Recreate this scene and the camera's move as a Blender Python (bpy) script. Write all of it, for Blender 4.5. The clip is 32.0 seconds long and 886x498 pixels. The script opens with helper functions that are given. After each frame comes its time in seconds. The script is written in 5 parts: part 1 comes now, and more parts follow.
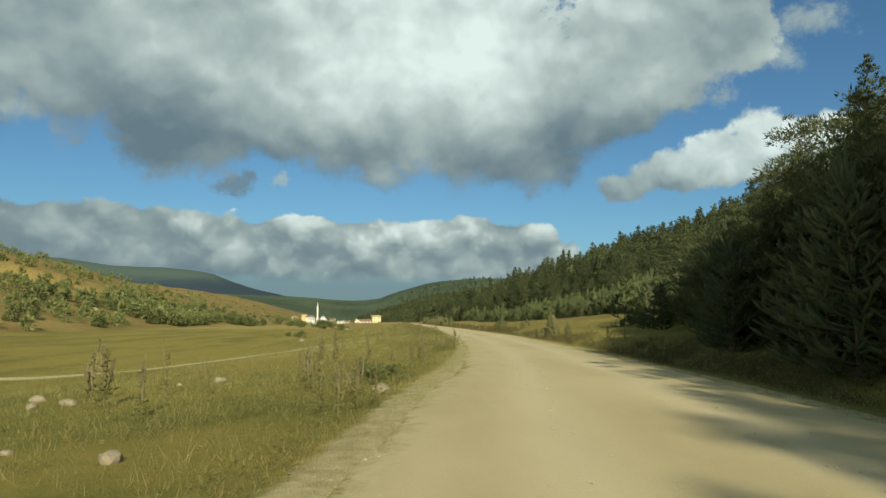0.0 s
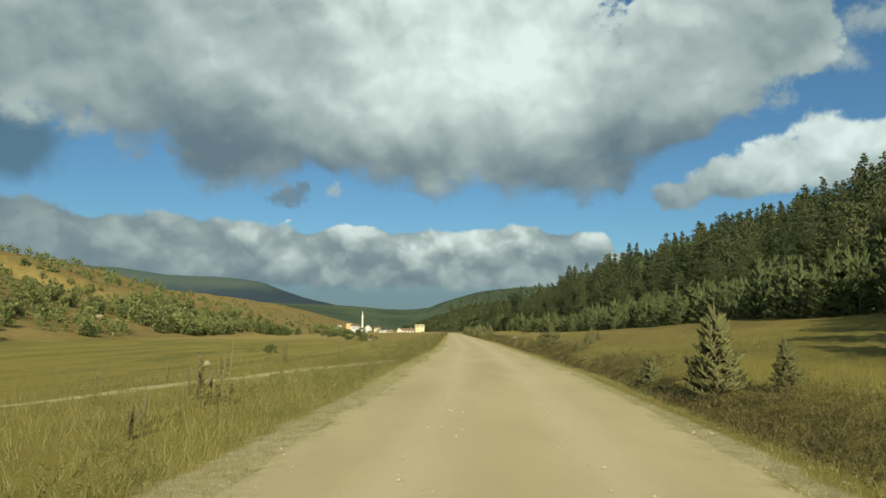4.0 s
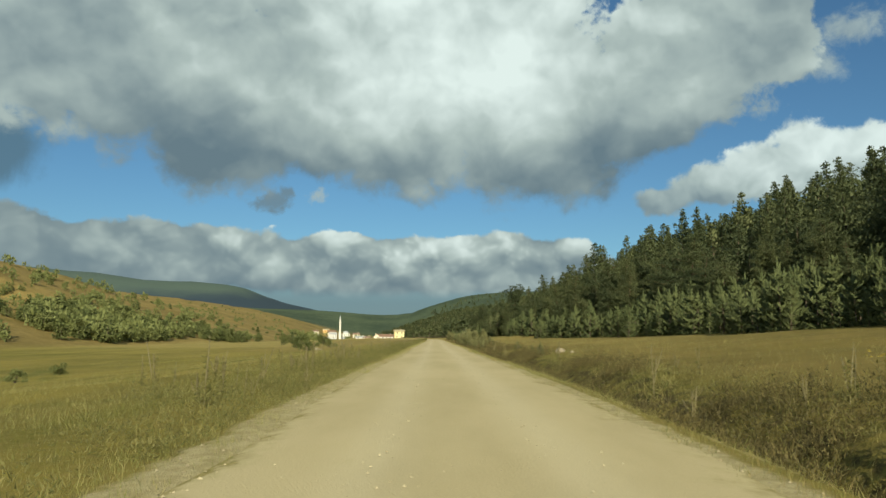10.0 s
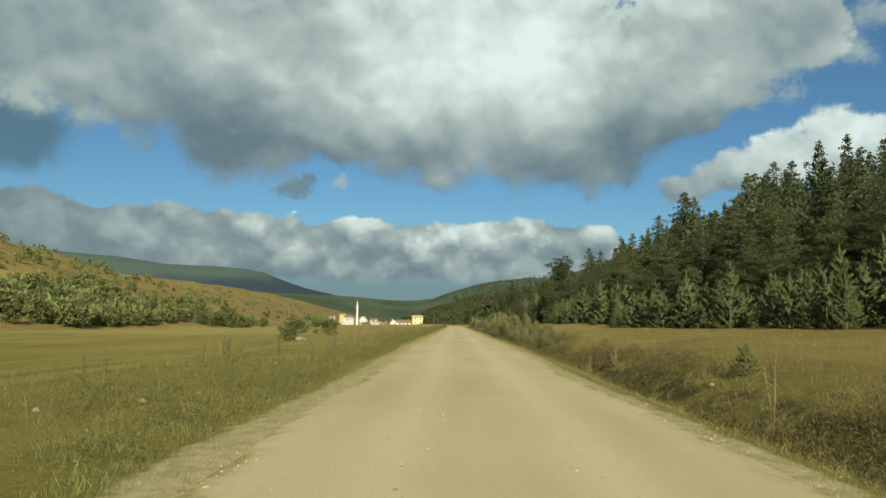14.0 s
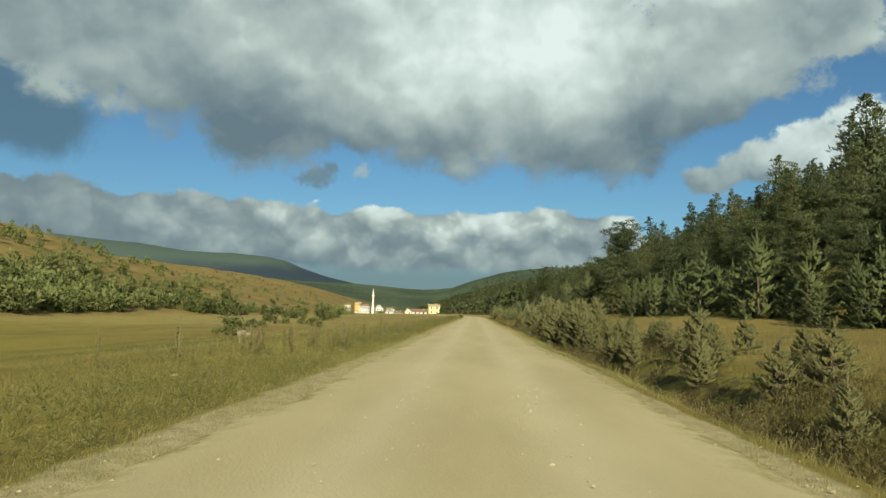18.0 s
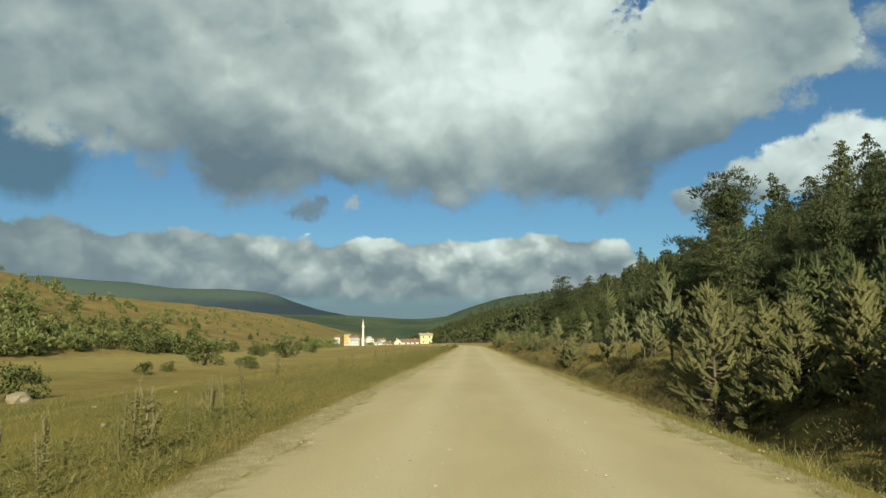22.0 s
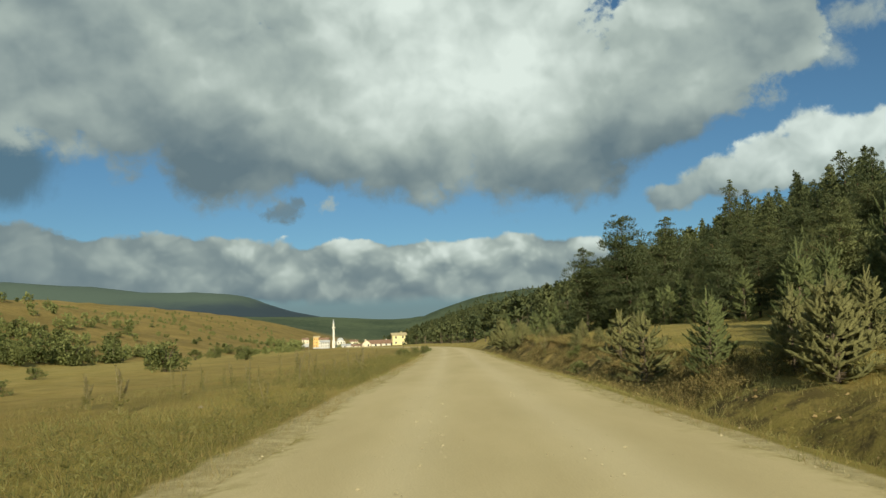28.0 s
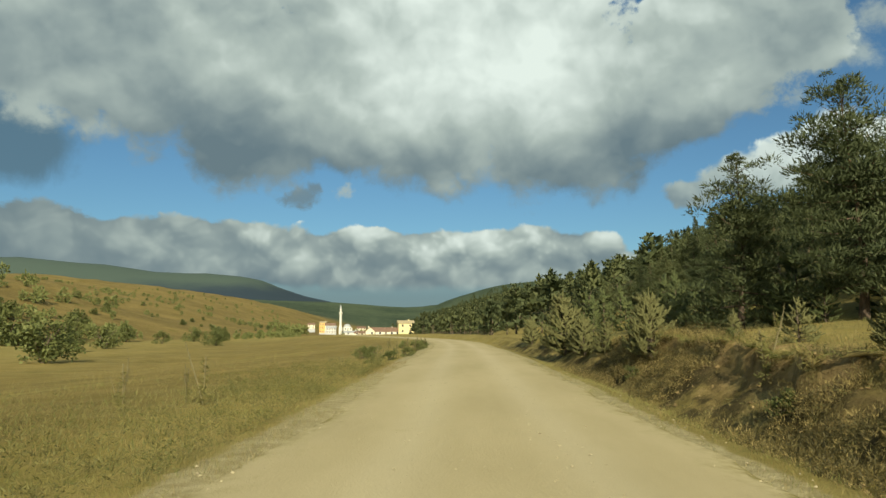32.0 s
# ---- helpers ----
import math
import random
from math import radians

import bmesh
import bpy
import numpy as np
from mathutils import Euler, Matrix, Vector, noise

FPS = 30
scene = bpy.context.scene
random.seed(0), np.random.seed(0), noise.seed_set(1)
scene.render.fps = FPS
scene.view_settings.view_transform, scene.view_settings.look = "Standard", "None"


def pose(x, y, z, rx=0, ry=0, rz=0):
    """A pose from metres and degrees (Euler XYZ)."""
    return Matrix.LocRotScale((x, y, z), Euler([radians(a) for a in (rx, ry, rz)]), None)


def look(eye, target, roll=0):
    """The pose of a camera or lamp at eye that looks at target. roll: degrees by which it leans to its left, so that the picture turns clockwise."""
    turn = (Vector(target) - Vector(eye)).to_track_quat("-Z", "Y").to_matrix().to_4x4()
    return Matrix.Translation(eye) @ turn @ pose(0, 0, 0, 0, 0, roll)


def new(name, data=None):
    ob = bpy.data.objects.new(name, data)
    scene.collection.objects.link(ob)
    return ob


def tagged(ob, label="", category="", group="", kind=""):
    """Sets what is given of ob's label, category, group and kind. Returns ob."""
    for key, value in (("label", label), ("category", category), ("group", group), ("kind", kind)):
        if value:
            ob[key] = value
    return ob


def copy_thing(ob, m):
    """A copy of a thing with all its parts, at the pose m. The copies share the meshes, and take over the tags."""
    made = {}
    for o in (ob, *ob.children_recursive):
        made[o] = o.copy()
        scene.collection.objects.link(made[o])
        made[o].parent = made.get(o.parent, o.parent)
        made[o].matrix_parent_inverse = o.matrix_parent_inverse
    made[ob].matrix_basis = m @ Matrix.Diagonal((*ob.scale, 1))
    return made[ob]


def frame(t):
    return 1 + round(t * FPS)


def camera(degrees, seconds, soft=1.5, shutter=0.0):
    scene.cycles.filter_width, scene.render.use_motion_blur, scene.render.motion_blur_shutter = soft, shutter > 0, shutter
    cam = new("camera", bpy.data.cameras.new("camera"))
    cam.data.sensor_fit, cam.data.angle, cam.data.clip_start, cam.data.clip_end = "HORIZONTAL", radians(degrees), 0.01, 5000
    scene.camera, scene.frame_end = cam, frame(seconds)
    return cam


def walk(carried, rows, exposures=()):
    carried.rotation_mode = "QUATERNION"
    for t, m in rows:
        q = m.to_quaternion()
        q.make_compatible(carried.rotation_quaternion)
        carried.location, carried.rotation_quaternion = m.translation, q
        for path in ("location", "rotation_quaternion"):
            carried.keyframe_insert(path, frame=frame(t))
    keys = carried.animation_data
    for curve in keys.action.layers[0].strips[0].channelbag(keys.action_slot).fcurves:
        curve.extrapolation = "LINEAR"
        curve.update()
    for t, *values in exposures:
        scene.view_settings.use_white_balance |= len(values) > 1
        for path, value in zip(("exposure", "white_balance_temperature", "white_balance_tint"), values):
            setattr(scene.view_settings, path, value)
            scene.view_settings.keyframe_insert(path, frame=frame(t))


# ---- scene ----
cam = camera(64.0, 32.0)
PATH = [
    (0.0, pose(-8.59, 0.00, 1.31, 95.82, -0.10, -3.64)),
    (0.5, pose(-7.47, 5.12, 1.33, 96.32, 0.39, -4.98)),
    (1.0, pose(-6.42, 10.26, 1.35, 95.54, -1.16, -4.74)),
    (1.5, pose(-5.46, 15.41, 1.36, 95.89, -0.95, -3.06)),
    (2.0, pose(-4.60, 20.57, 1.36, 96.48, -1.27, -2.42)),
    (2.5, pose(-3.84, 25.72, 1.36, 95.93, -1.29, -0.68)),
    (4.5, pose(-1.98, 46.19, 1.43, 97.45, -0.33, 0.55)),
    (5.0, pose(-1.80, 51.17, 1.45, 100.61, -1.89, -0.57)),
    (5.5, pose(-1.53, 56.10, 1.45, 99.66, -0.46, -0.39)),
    (6.0, pose(-1.34, 60.97, 1.45, 100.10, -0.11, -1.20)),
    (6.5, pose(-1.13, 65.84, 1.43, 99.62, -1.91, -0.50)),
    (7.0, pose(-1.00, 70.73, 1.41, 99.24, -1.58, -0.63)),
    (7.5, pose(-0.87, 75.63, 1.40, 98.18, -1.84, 2.06)),
    (8.0, pose(-0.72, 80.56, 1.37, 97.64, -0.49, 0.15)),
    (8.5, pose(-0.58, 85.53, 1.33, 97.81, -1.40, 0.56)),
    (9.0, pose(-0.52, 90.58, 1.31, 97.24, 0.01, -0.60)),
    (9.5, pose(-0.44, 95.67, 1.29, 97.74, -0.98, 1.01)),
    (10.0, pose(-0.43, 100.76, 1.29, 97.04, -0.17, -0.73)),
    (10.5, pose(-0.47, 105.86, 1.29, 96.47, -0.30, -0.06)),
    (11.0, pose(-0.58, 110.97, 1.31, 97.70, -0.27, -0.14)),
    (11.5, pose(-0.61, 116.07, 1.33, 97.31, -1.93, 0.02)),
    (12.0, pose(-0.56, 121.15, 1.34, 96.17, -2.22, 0.24)),
    (12.5, pose(-0.47, 126.22, 1.36, 96.08, -1.43, 1.05)),
    (13.0, pose(-0.43, 131.29, 1.36, 96.55, -1.96, 1.86)),
    (13.5, pose(-0.41, 136.35, 1.36, 96.40, -0.56, 0.48)),
    (14.0, pose(-0.42, 141.40, 1.36, 95.94, -0.66, 0.93)),
    (14.5, pose(-0.39, 146.43, 1.36, 96.35, -0.34, 1.04)),
    (16.5, pose(-0.31, 166.44, 1.35, 96.35, 0.26, -0.33)),
    (17.0, pose(-0.15, 171.43, 1.36, 95.93, 0.39, 2.52)),
    (17.5, pose(0.01, 176.43, 1.36, 95.38, -0.37, 3.07)),
    (18.0, pose(0.06, 181.46, 1.36, 95.08, -1.28, 2.55)),
    (18.5, pose(-0.01, 186.51, 1.34, 96.97, 0.13, 1.88)),
    (19.0, pose(-0.16, 191.61, 1.32, 97.40, 0.00, 1.75)),
    (19.5, pose(-0.14, 196.72, 1.30, 96.76, -0.79, 2.25)),
    (20.0, pose(-0.17, 201.84, 1.28, 96.16, -0.23, 0.28)),
    (20.5, pose(-0.21, 206.96, 1.28, 96.13, -0.10, 2.21)),
    (21.0, pose(-0.21, 212.04, 1.30, 97.51, 1.32, 1.92)),
    (21.5, pose(-0.24, 217.08, 1.32, 97.06, 1.29, 1.77)),
    (22.0, pose(-0.26, 222.11, 1.36, 97.41, 0.81, 2.18)),
    (22.5, pose(-0.34, 227.12, 1.40, 97.61, 1.09, 2.05)),
    (23.0, pose(-0.42, 232.17, 1.41, 97.31, 0.58, 1.50)),
    (23.5, pose(-0.45, 237.25, 1.41, 97.00, 0.33, 2.26)),
    (24.0, pose(-0.39, 242.35, 1.37, 97.95, 0.57, 1.99)),
    (24.5, pose(-0.22, 247.41, 1.34, 98.12, 0.84, 1.77)),
    (26.5, pose(-0.48, 267.69, 1.29, 97.54, -1.19, 2.89)),
    (27.0, pose(-0.53, 272.66, 1.28, 98.74, 0.07, 2.72)),
    (27.5, pose(-0.50, 277.62, 1.27, 97.73, 1.06, 3.68)),
    (28.0, pose(-0.52, 282.60, 1.27, 97.38, 1.98, 0.50)),
    (28.5, pose(-0.44, 287.50, 1.27, 97.01, 0.27, 1.36)),
    (29.0, pose(-0.29, 292.28, 1.29, 96.54, 0.30, 2.36)),
    (29.5, pose(-0.24, 297.01, 1.31, 96.91, 1.39, 1.36)),
    (30.0, pose(-0.13, 301.64, 1.35, 96.36, 1.37, 2.15)),
    (30.5, pose(-0.02, 306.26, 1.39, 96.92, 0.76, 0.50)),
    (31.0, pose(-0.03, 310.90, 1.42, 97.24, 0.54, 0.68)),
    (31.5, pose(-0.07, 315.43, 1.42, 96.63, 0.49, -0.20)),
    (32.0, pose(-0.31, 319.91, 1.41, 96.58, -0.03, 1.47)),
]
walk(cam, PATH, [(0.0, 0.18, 6350, 2.0), (8.0, 0.18, 6380, 2.0), (16.0, 0.19, 6420, 2.0), (24.0, 0.18, 6400, 2.0), (27.0, 0.15, 6560, 2.0), (28.0, 0.09, 6640, 2.0), (29.0, 0.16, 6650, 2.0), (32.0, 0.19, 6660, 2.0)])

# ---- light ----
SUN_EL, SUN_AZ = radians(24), radians(174)   # height, and bearing from +y towards +x
world = bpy.data.worlds.new("sky")
scene.world = world
world.use_nodes = True


class Net:
    """Small helper for node trees."""

    def __init__(self, tree):
        self.tree = tree
        tree.nodes.clear()

    def node(self, kind, ins=None, operation="", clamp=False, interpolation="", blend="", attribute=""):
        n = self.tree.nodes.new(kind)
        if operation:
            n.operation = operation
        if clamp:
            n.use_clamp = True
        if interpolation:
            n.interpolation_type = interpolation
        if blend:
            n.data_type, n.blend_type = "RGBA", blend
        if attribute:
            n.attribute_name = attribute
        for k, v in (ins or {}).items():
            self.put(n.inputs[k], v)
        return n

    def put(self, sock, v):
        if isinstance(v, bpy.types.NodeSocket):
            self.tree.links.new(v, sock)
        elif isinstance(v, (tuple, list)) and len(v) == 3 and sock.type == "RGBA":
            sock.default_value = (*v, 1)
        else:
            sock.default_value = v

    def math(self, op, a, b=0.0, c=0.0, clamp=False):
        return self.node("ShaderNodeMath", {0: a, 1: b, 2: c}, operation=op, clamp=clamp).outputs[0]

    def vec(self, op, a, b=(0, 0, 0)):
        n = self.node("ShaderNodeVectorMath", {0: a, 1: b}, operation=op)
        return n.outputs["Value"] if op in ("LENGTH", "DOT_PRODUCT") else n.outputs[0]

    def ramp(self, v, lo, hi, a=0.0, b=1.0):
        return self.node("ShaderNodeMapRange", {0: v, 1: lo, 2: hi, 3: a, 4: b}, interpolation="SMOOTHSTEP").outputs[0]

    def noise(self, p, scale, detail=4.0, rough=0.55, dist=0.0):
        n = self.node("ShaderNodeTexNoise", {"Vector": p, "Scale": scale, "Detail": detail, "Roughness": rough, "Distortion": dist})
        return n.outputs[0]

    def mix(self, fac, a, b, blend="MIX"):
        n = self.node("ShaderNodeMix", blend=blend)
        self.put(n.inputs[0], fac)
        self.put(n.inputs[6], a)
        self.put(n.inputs[7], b)
        return n.outputs[2]


def build_sky():
    n = Net(world.node_tree)
    way = n.node("ShaderNodeTexCoord").outputs["Generated"]
    sep = n.node("ShaderNodeSeparateXYZ", {0: way}).outputs
    az = n.math("MULTIPLY", n.math("ARCTAN2", sep[0], sep[1]), 57.2958)
    el = n.math("MULTIPLY", n.math("ARCSINE", sep[2]), 57.2958)
    flat = n.node("ShaderNodeCombineXYZ", {0: az, 1: el, 2: 0.0}).outputs[0]
    # all cloud fields live on bearing and height in degrees, pulled about a little by slow eddies
    eddy = n.node("ShaderNodeTexNoise", {"Vector": flat, "Scale": 0.22, "Detail": 3.0, "Roughness": 0.55}).outputs["Color"]
    at = n.vec("ADD", flat, n.vec("MULTIPLY", n.vec("SUBTRACT", eddy, (0.5, 0.5, 0.5)), (3.2, 2.4, 0)))

    def billow(scale, detail, shift=(0, 0, 0), tall=1.25):
        """Heaped round puffs: high in the middle of each puff."""
        v = n.node("ShaderNodeTexVoronoi")
        v.voronoi_dimensions, v.feature, v.normalize = "2D", "SMOOTH_F1", True
        n.put(v.inputs["Vector"], n.vec("MULTIPLY", n.vec("ADD", at, shift), (1, tall, 1)))
        for key, value in (("Scale", scale), ("Detail", detail), ("Roughness", 0.42), ("Lacunarity", 2.3), ("Smoothness", 0.8)):
            n.put(v.inputs[key], value)
        return n.math("SUBTRACT", 0.36, v.outputs["Distance"])

    def bank(blobs, soft=0.08):
        """Union of soft ellipses: bearing, height, half width, half height."""
        best = None
        for a, e, ra, re in blobs:
            q = n.vec("MULTIPLY", n.vec("SUBTRACT", flat, (a, e, 0)), (1 / ra, 1 / re, 0))
            d = n.math("SUBTRACT", 1.0, n.vec("LENGTH", q))
            best = d if best is None else n.math("SMOOTH_MAX", best, d, soft)
        return best

    def plus(*terms):
        """Sum of (weight, value) pairs."""
        total = None
        for w, v in terms:
            v = n.math("MULTIPLY", v, w)
            total = v if total is None else n.math("ADD", total, v)
        return total

    heap, heap_up = billow(0.10, 2.0), billow(0.10, 2.0, (0.6, 2.2, 0))
    puff, puff_up = billow(0.26, 2.0), billow(0.26, 2.0, (0.3, 1.0, 0))
    rag = n.math("SUBTRACT", n.noise(flat, 0.34, 7.0, 0.62, 0.3), 0.5)
    frill = n.math("SUBTRACT", n.noise(n.vec("ADD", flat, (0, 0, 5)), 1.1, 6.0, 0.62, 0.3), 0.5)
    slow = n.math("SUBTRACT", n.noise(n.vec("ADD", flat, (0, 0, 9)), 0.10, 2.0, 0.5), 0.5)

    high = bank([(-2, 24.5, 14.6, 10), (8.7, 15.2, 8.2, 5.2), (-2.5, 15.8, 6.8, 5.0), (-16.8, 15.8, 6.8, 5.2), (-9, 19, 11.5, 7.0), (-25, 21, 14, 7.4), (-38, 24, 15, 8),
                 (16.2, 17.6, 7.6, 4.2), (8.5, 20.5, 5.2, 4.5), (20.6, 20.8, 6.4, 6.0), (25.2, 21.2, 4.2, 3.2), (26.3, 23.2, 3.2, 2.8)])
    dim = bank([(-33.5, 13.2, 5.0, 3.0), (-40, 14.5, 9, 4.5), (-58, 15, 16, 5)])
    side = bank([(29.0, 12.9, 3.9, 2.7), (25.4, 12.4, 3.2, 2.2), (21.8, 11.4, 4.2, 1.7), (18.2, 10.6, 3.0, 1.2), (33.0, 12.6, 4.0, 2.6)])
    shred = bank([(29.4, 19.4, 2.6, 1.8), (31.8, 21.2, 3.0, 1.8), (24.0, 17.2, 2.4, 1.4)])
    wisp = bank([(-12.9, 10.6, 1.3, 0.8), (-14.0, 10.3, 0.9, 0.6), (-11.9, 11.3, 0.8, 0.6), (-9.4, 11.1, 1.0, 0.8)])
    low = bank([(-36, 5.9, 14, 3.2), (-21, 5.6, 13, 2.9), (-6, 5.4, 12, 2.7), (5.6, 5.5, 8.6, 2.7), (-58, 5.5, 18, 4.2)], 0.2)
    far = n.math("MULTIPLY", n.ramp(n.math("ABSOLUTE", az), 46.0, 62.0), n.ramp(el, 3.0, 9.0))
    away = plus((1.15, far), (0.5, rag), (1.0, -1.0))

    dens_high = plus((1.0, high), (0.7, heap), (0.5, puff), (0.5, rag), (0.28, frill))
    a_high = n.ramp(n.math("MAXIMUM", dens_high, away), 0.0, n.ramp(el, 11.0, 21.0, 0.34, 0.13))
    a_dim = n.ramp(plus((1.0, dim), (0.9, heap), (0.9, rag)), -0.1, 0.5)
    a_side = n.ramp(plus((1.0, side), (1.2, puff), (0.7, rag), (0.5, frill)), 0.05, 0.34)
    a_shred = n.ramp(plus((0.7, shred), (0.9, puff), (1.6, rag), (0.9, frill)), 0.05, 0.75)
    a_wisp = n.ramp(plus((0.6, wisp), (0.4, puff), (1.6, rag), (1.2, frill)), 0.0, 0.55)
    a_low = n.ramp(plus((1.0, low), (0.85, puff), (0.35, rag), (0.16, frill)), 0.0, n.ramp(el, 4.0, 7.0, 0.25, 0.12))
    a_low = n.math("MULTIPLY", a_low, n.ramp(el, 2.7, 3.9))

    # upper sides of the heaps catch the sun, flat bases stay grey
    rise = n.math("ADD", el, plus((5.0, slow), (4.0, heap)))
    lit_high = n.ramp(rise, 10.0, 19.5, 0.02, 0.50)
    core = n.ramp(n.vec("LENGTH", n.vec("MULTIPLY", n.vec("SUBTRACT", flat, (3.0, 23.5, 0)), (1 / 19, 1 / 11, 0))), 1.2, 0.1)
    lit_high = plus((1.0, lit_high), (0.42, core), (1.0, n.math("SUBTRACT", heap, heap_up)), (0.42, n.math("SUBTRACT", puff, puff_up)), (0.5, slow), (0.18, rag))
    lit_high = n.math("MULTIPLY", lit_high, n.ramp(az, -40.0, -12.0, 0.8, 1.0))
    lit_low = plus((1.0, n.ramp(el, 3.0, 7.0, 0.06, 0.34)), (0.2, n.math("MULTIPLY", n.ramp(puff, 0.0, 0.22), n.ramp(el, 3.8, 6.0))), (0.8, n.math("SUBTRACT", puff, puff_up)), (0.5, puff), (0.12, rag), (0.5, slow), (0.12, 1.0))
    lit_low = n.math("MULTIPLY", lit_low, n.ramp(az, -36.0, -6.0, 0.38, 1.0))
    lit_side = plus((1.0, n.ramp(el, 9.3, 13.2, 0.30, 0.78)), (0.9, n.math("SUBTRACT", puff, puff_up)), (0.3, rag), (1.0, n.ramp(az, 18.0, 26.0, -0.1, 0.08)))

    def shade(lit):
        r = n.node("ShaderNodeValToRGB", {0: lit})
        e = r.color_ramp.elements
        e[0].position, e[0].color = 0.0, (0.126, 0.178, 0.215, 1)
        e[1].position, e[1].color = 1.0, (0.70, 0.765, 0.745, 1)
        for p, c in ((0.25, (0.203, 0.256, 0.278, 1)), (0.6, (0.38, 0.44, 0.43, 1))):
            e.new(p).color = c
        return r.outputs[0]

    blue = n.node("ShaderNodeTexSky")
    blue.sky_type, blue.sun_disc, blue.sun_elevation, blue.sun_rotation = "NISHITA", False, SUN_EL, SUN_AZ
    blue.dust_density, blue.ozone_density, blue.air_density = 0.6, 2.2, 1.0
    sky = n.mix(1.0, blue.outputs[0], (0.046, 0.0635, 0.0735), "MULTIPLY")
    sky = n.mix(n.ramp(el, 6.5, 2.5, 0.0, 0.85), sky, (0.145, 0.205, 0.24))
    sky = n.mix(a_low, sky, shade(lit_low))
    sky = n.mix(n.math("MULTIPLY", a_side, 0.95), sky, shade(lit_side))
    sky = n.mix(n.math("MULTIPLY", a_shred, 0.75), sky, shade(plus((0.5, 1.0), (0.8, rag))))
    sky = n.mix(n.math("MULTIPLY", a_dim, 0.85), sky, (0.088, 0.152, 0.205))
    sky = n.mix(n.math("MULTIPLY", a_wisp, 0.8), sky, shade(n.ramp(az, -11.6, -10.2, 0.05, 0.55)))
    sky = n.mix(a_high, sky, shade(lit_high))
    bg = n.node("ShaderNodeBackground", {"Color": sky, "Strength": 1.0})
    out = n.node("ShaderNodeOutputWorld")
    world.node_tree.links.new(bg.outputs[0], out.inputs[0])


build_sky()
sun = new("sun", bpy.data.lights.new("sun", "SUN"))
sun.data.energy, sun.data.angle, sun.data.color = 5.5, radians(0.6), (1.0, 0.87, 0.66)
sun_from = Vector((math.sin(SUN_AZ) * math.cos(SUN_EL), math.cos(SUN_AZ) * math.cos(SUN_EL), math.sin(SUN_EL)))
sun.matrix_world = look(sun_from * 200, (0, 0, 0))

# ---- materials ----
def material(name, build):
    m = bpy.data.materials.new(name)
    m.use_nodes = True
    n = Net(m.node_tree)
    out = n.node("ShaderNodeOutputMaterial")
    shader, height = build(n)
    m.node_tree.links.new(shader, out.inputs[0])
    return m


def place(n):
    return n.node("ShaderNodeNewGeometry").outputs["Position"]


def finish(n, colour, rough=0.9, bump=None, strength=0.4, distance=0.02, metal=0.0, spec=0.3):
    ins = {"Base Color": colour, "Roughness": rough, "Metallic": metal, "Specular IOR Level": spec}
    if bump is not None:
        ins["Normal"] = n.node("ShaderNodeBump", {"Height": bump, "Strength": strength, "Distance": distance}).outputs[0]
    return n.node("ShaderNodeBsdfPrincipled", ins).outputs[0], None


def leafy(dark, light, through_light=0.25, hue_scale=0.35, relief=0.0, single=0.45):
    """Foliage: tint by tree, by tuft and by patch; a little light comes through."""
    def build(n):
        p = place(n)
        isl = n.node("ShaderNodeNewGeometry").outputs["Random Per Island"]
        tree = n.math("FRACT", n.math("ADD", n.node("ShaderNodeObjectInfo").outputs["Random"], n.node("ShaderNodeAttribute", attribute="tone").outputs["Fac"]))
        patch = n.noise(p, hue_scale, 3.0)
        f = n.math("ADD", n.math("MULTIPLY", isl, single), n.math("ADD", n.math("MULTIPLY", patch, 0.5), n.math("MULTIPLY", tree, 0.35)))
        col = n.mix(n.ramp(f, 0.2, 1.05), dark, light)
        ins = {"Base Color": col, "Roughness": 0.65, "Specular IOR Level": 0.25}
        if relief:
            # one noise sets tint and bump together: low spots take the darker tint
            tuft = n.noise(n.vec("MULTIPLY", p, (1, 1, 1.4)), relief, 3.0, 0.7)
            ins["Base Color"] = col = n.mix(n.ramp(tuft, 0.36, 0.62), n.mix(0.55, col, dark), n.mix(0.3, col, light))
            ins["Normal"] = n.node("ShaderNodeBump", {"Height": tuft, "Strength": 1.0, "Distance": 0.8 / relief}).outputs[0]
        d = n.node("ShaderNodeBsdfPrincipled", ins)
        t = n.node("ShaderNodeBsdfTranslucent", {"Color": col})
        return n.node("ShaderNodeMixShader", {0: through_light, 1: d.outputs[0], 2: t.outputs[0]}).outputs[0], None
    return build


def bark(a, b):
    def build(n):
        p = place(n)
        q = n.vec("MULTIPLY", p, (9, 9, 2.2))
        f = n.noise(q, 1.6, 6.0, 0.7)
        col = n.mix(n.ramp(f, 0.3, 0.7), a, b)
        return finish(n, col, 0.95, f, 0.9, 0.03)
    return build


def pine_bark(n):
    p = place(n)
    z = n.node("ShaderNodeSeparateXYZ", {0: n.node("ShaderNodeTexCoord").outputs["Object"]}).outputs[2]
    f = n.noise(n.vec("MULTIPLY", p, (8, 8, 2)), 1.6, 6.0, 0.7)
    low = n.mix(n.ramp(f, 0.3, 0.7), (0.06, 0.045, 0.035), (0.16, 0.12, 0.09))
    high = n.mix(n.ramp(f, 0.3, 0.7), (0.085, 0.056, 0.035), (0.165, 0.105, 0.062))
    return finish(n, n.mix(n.ramp(z, 3.5, 8.0), low, high), 0.95, f, 0.9, 0.03)


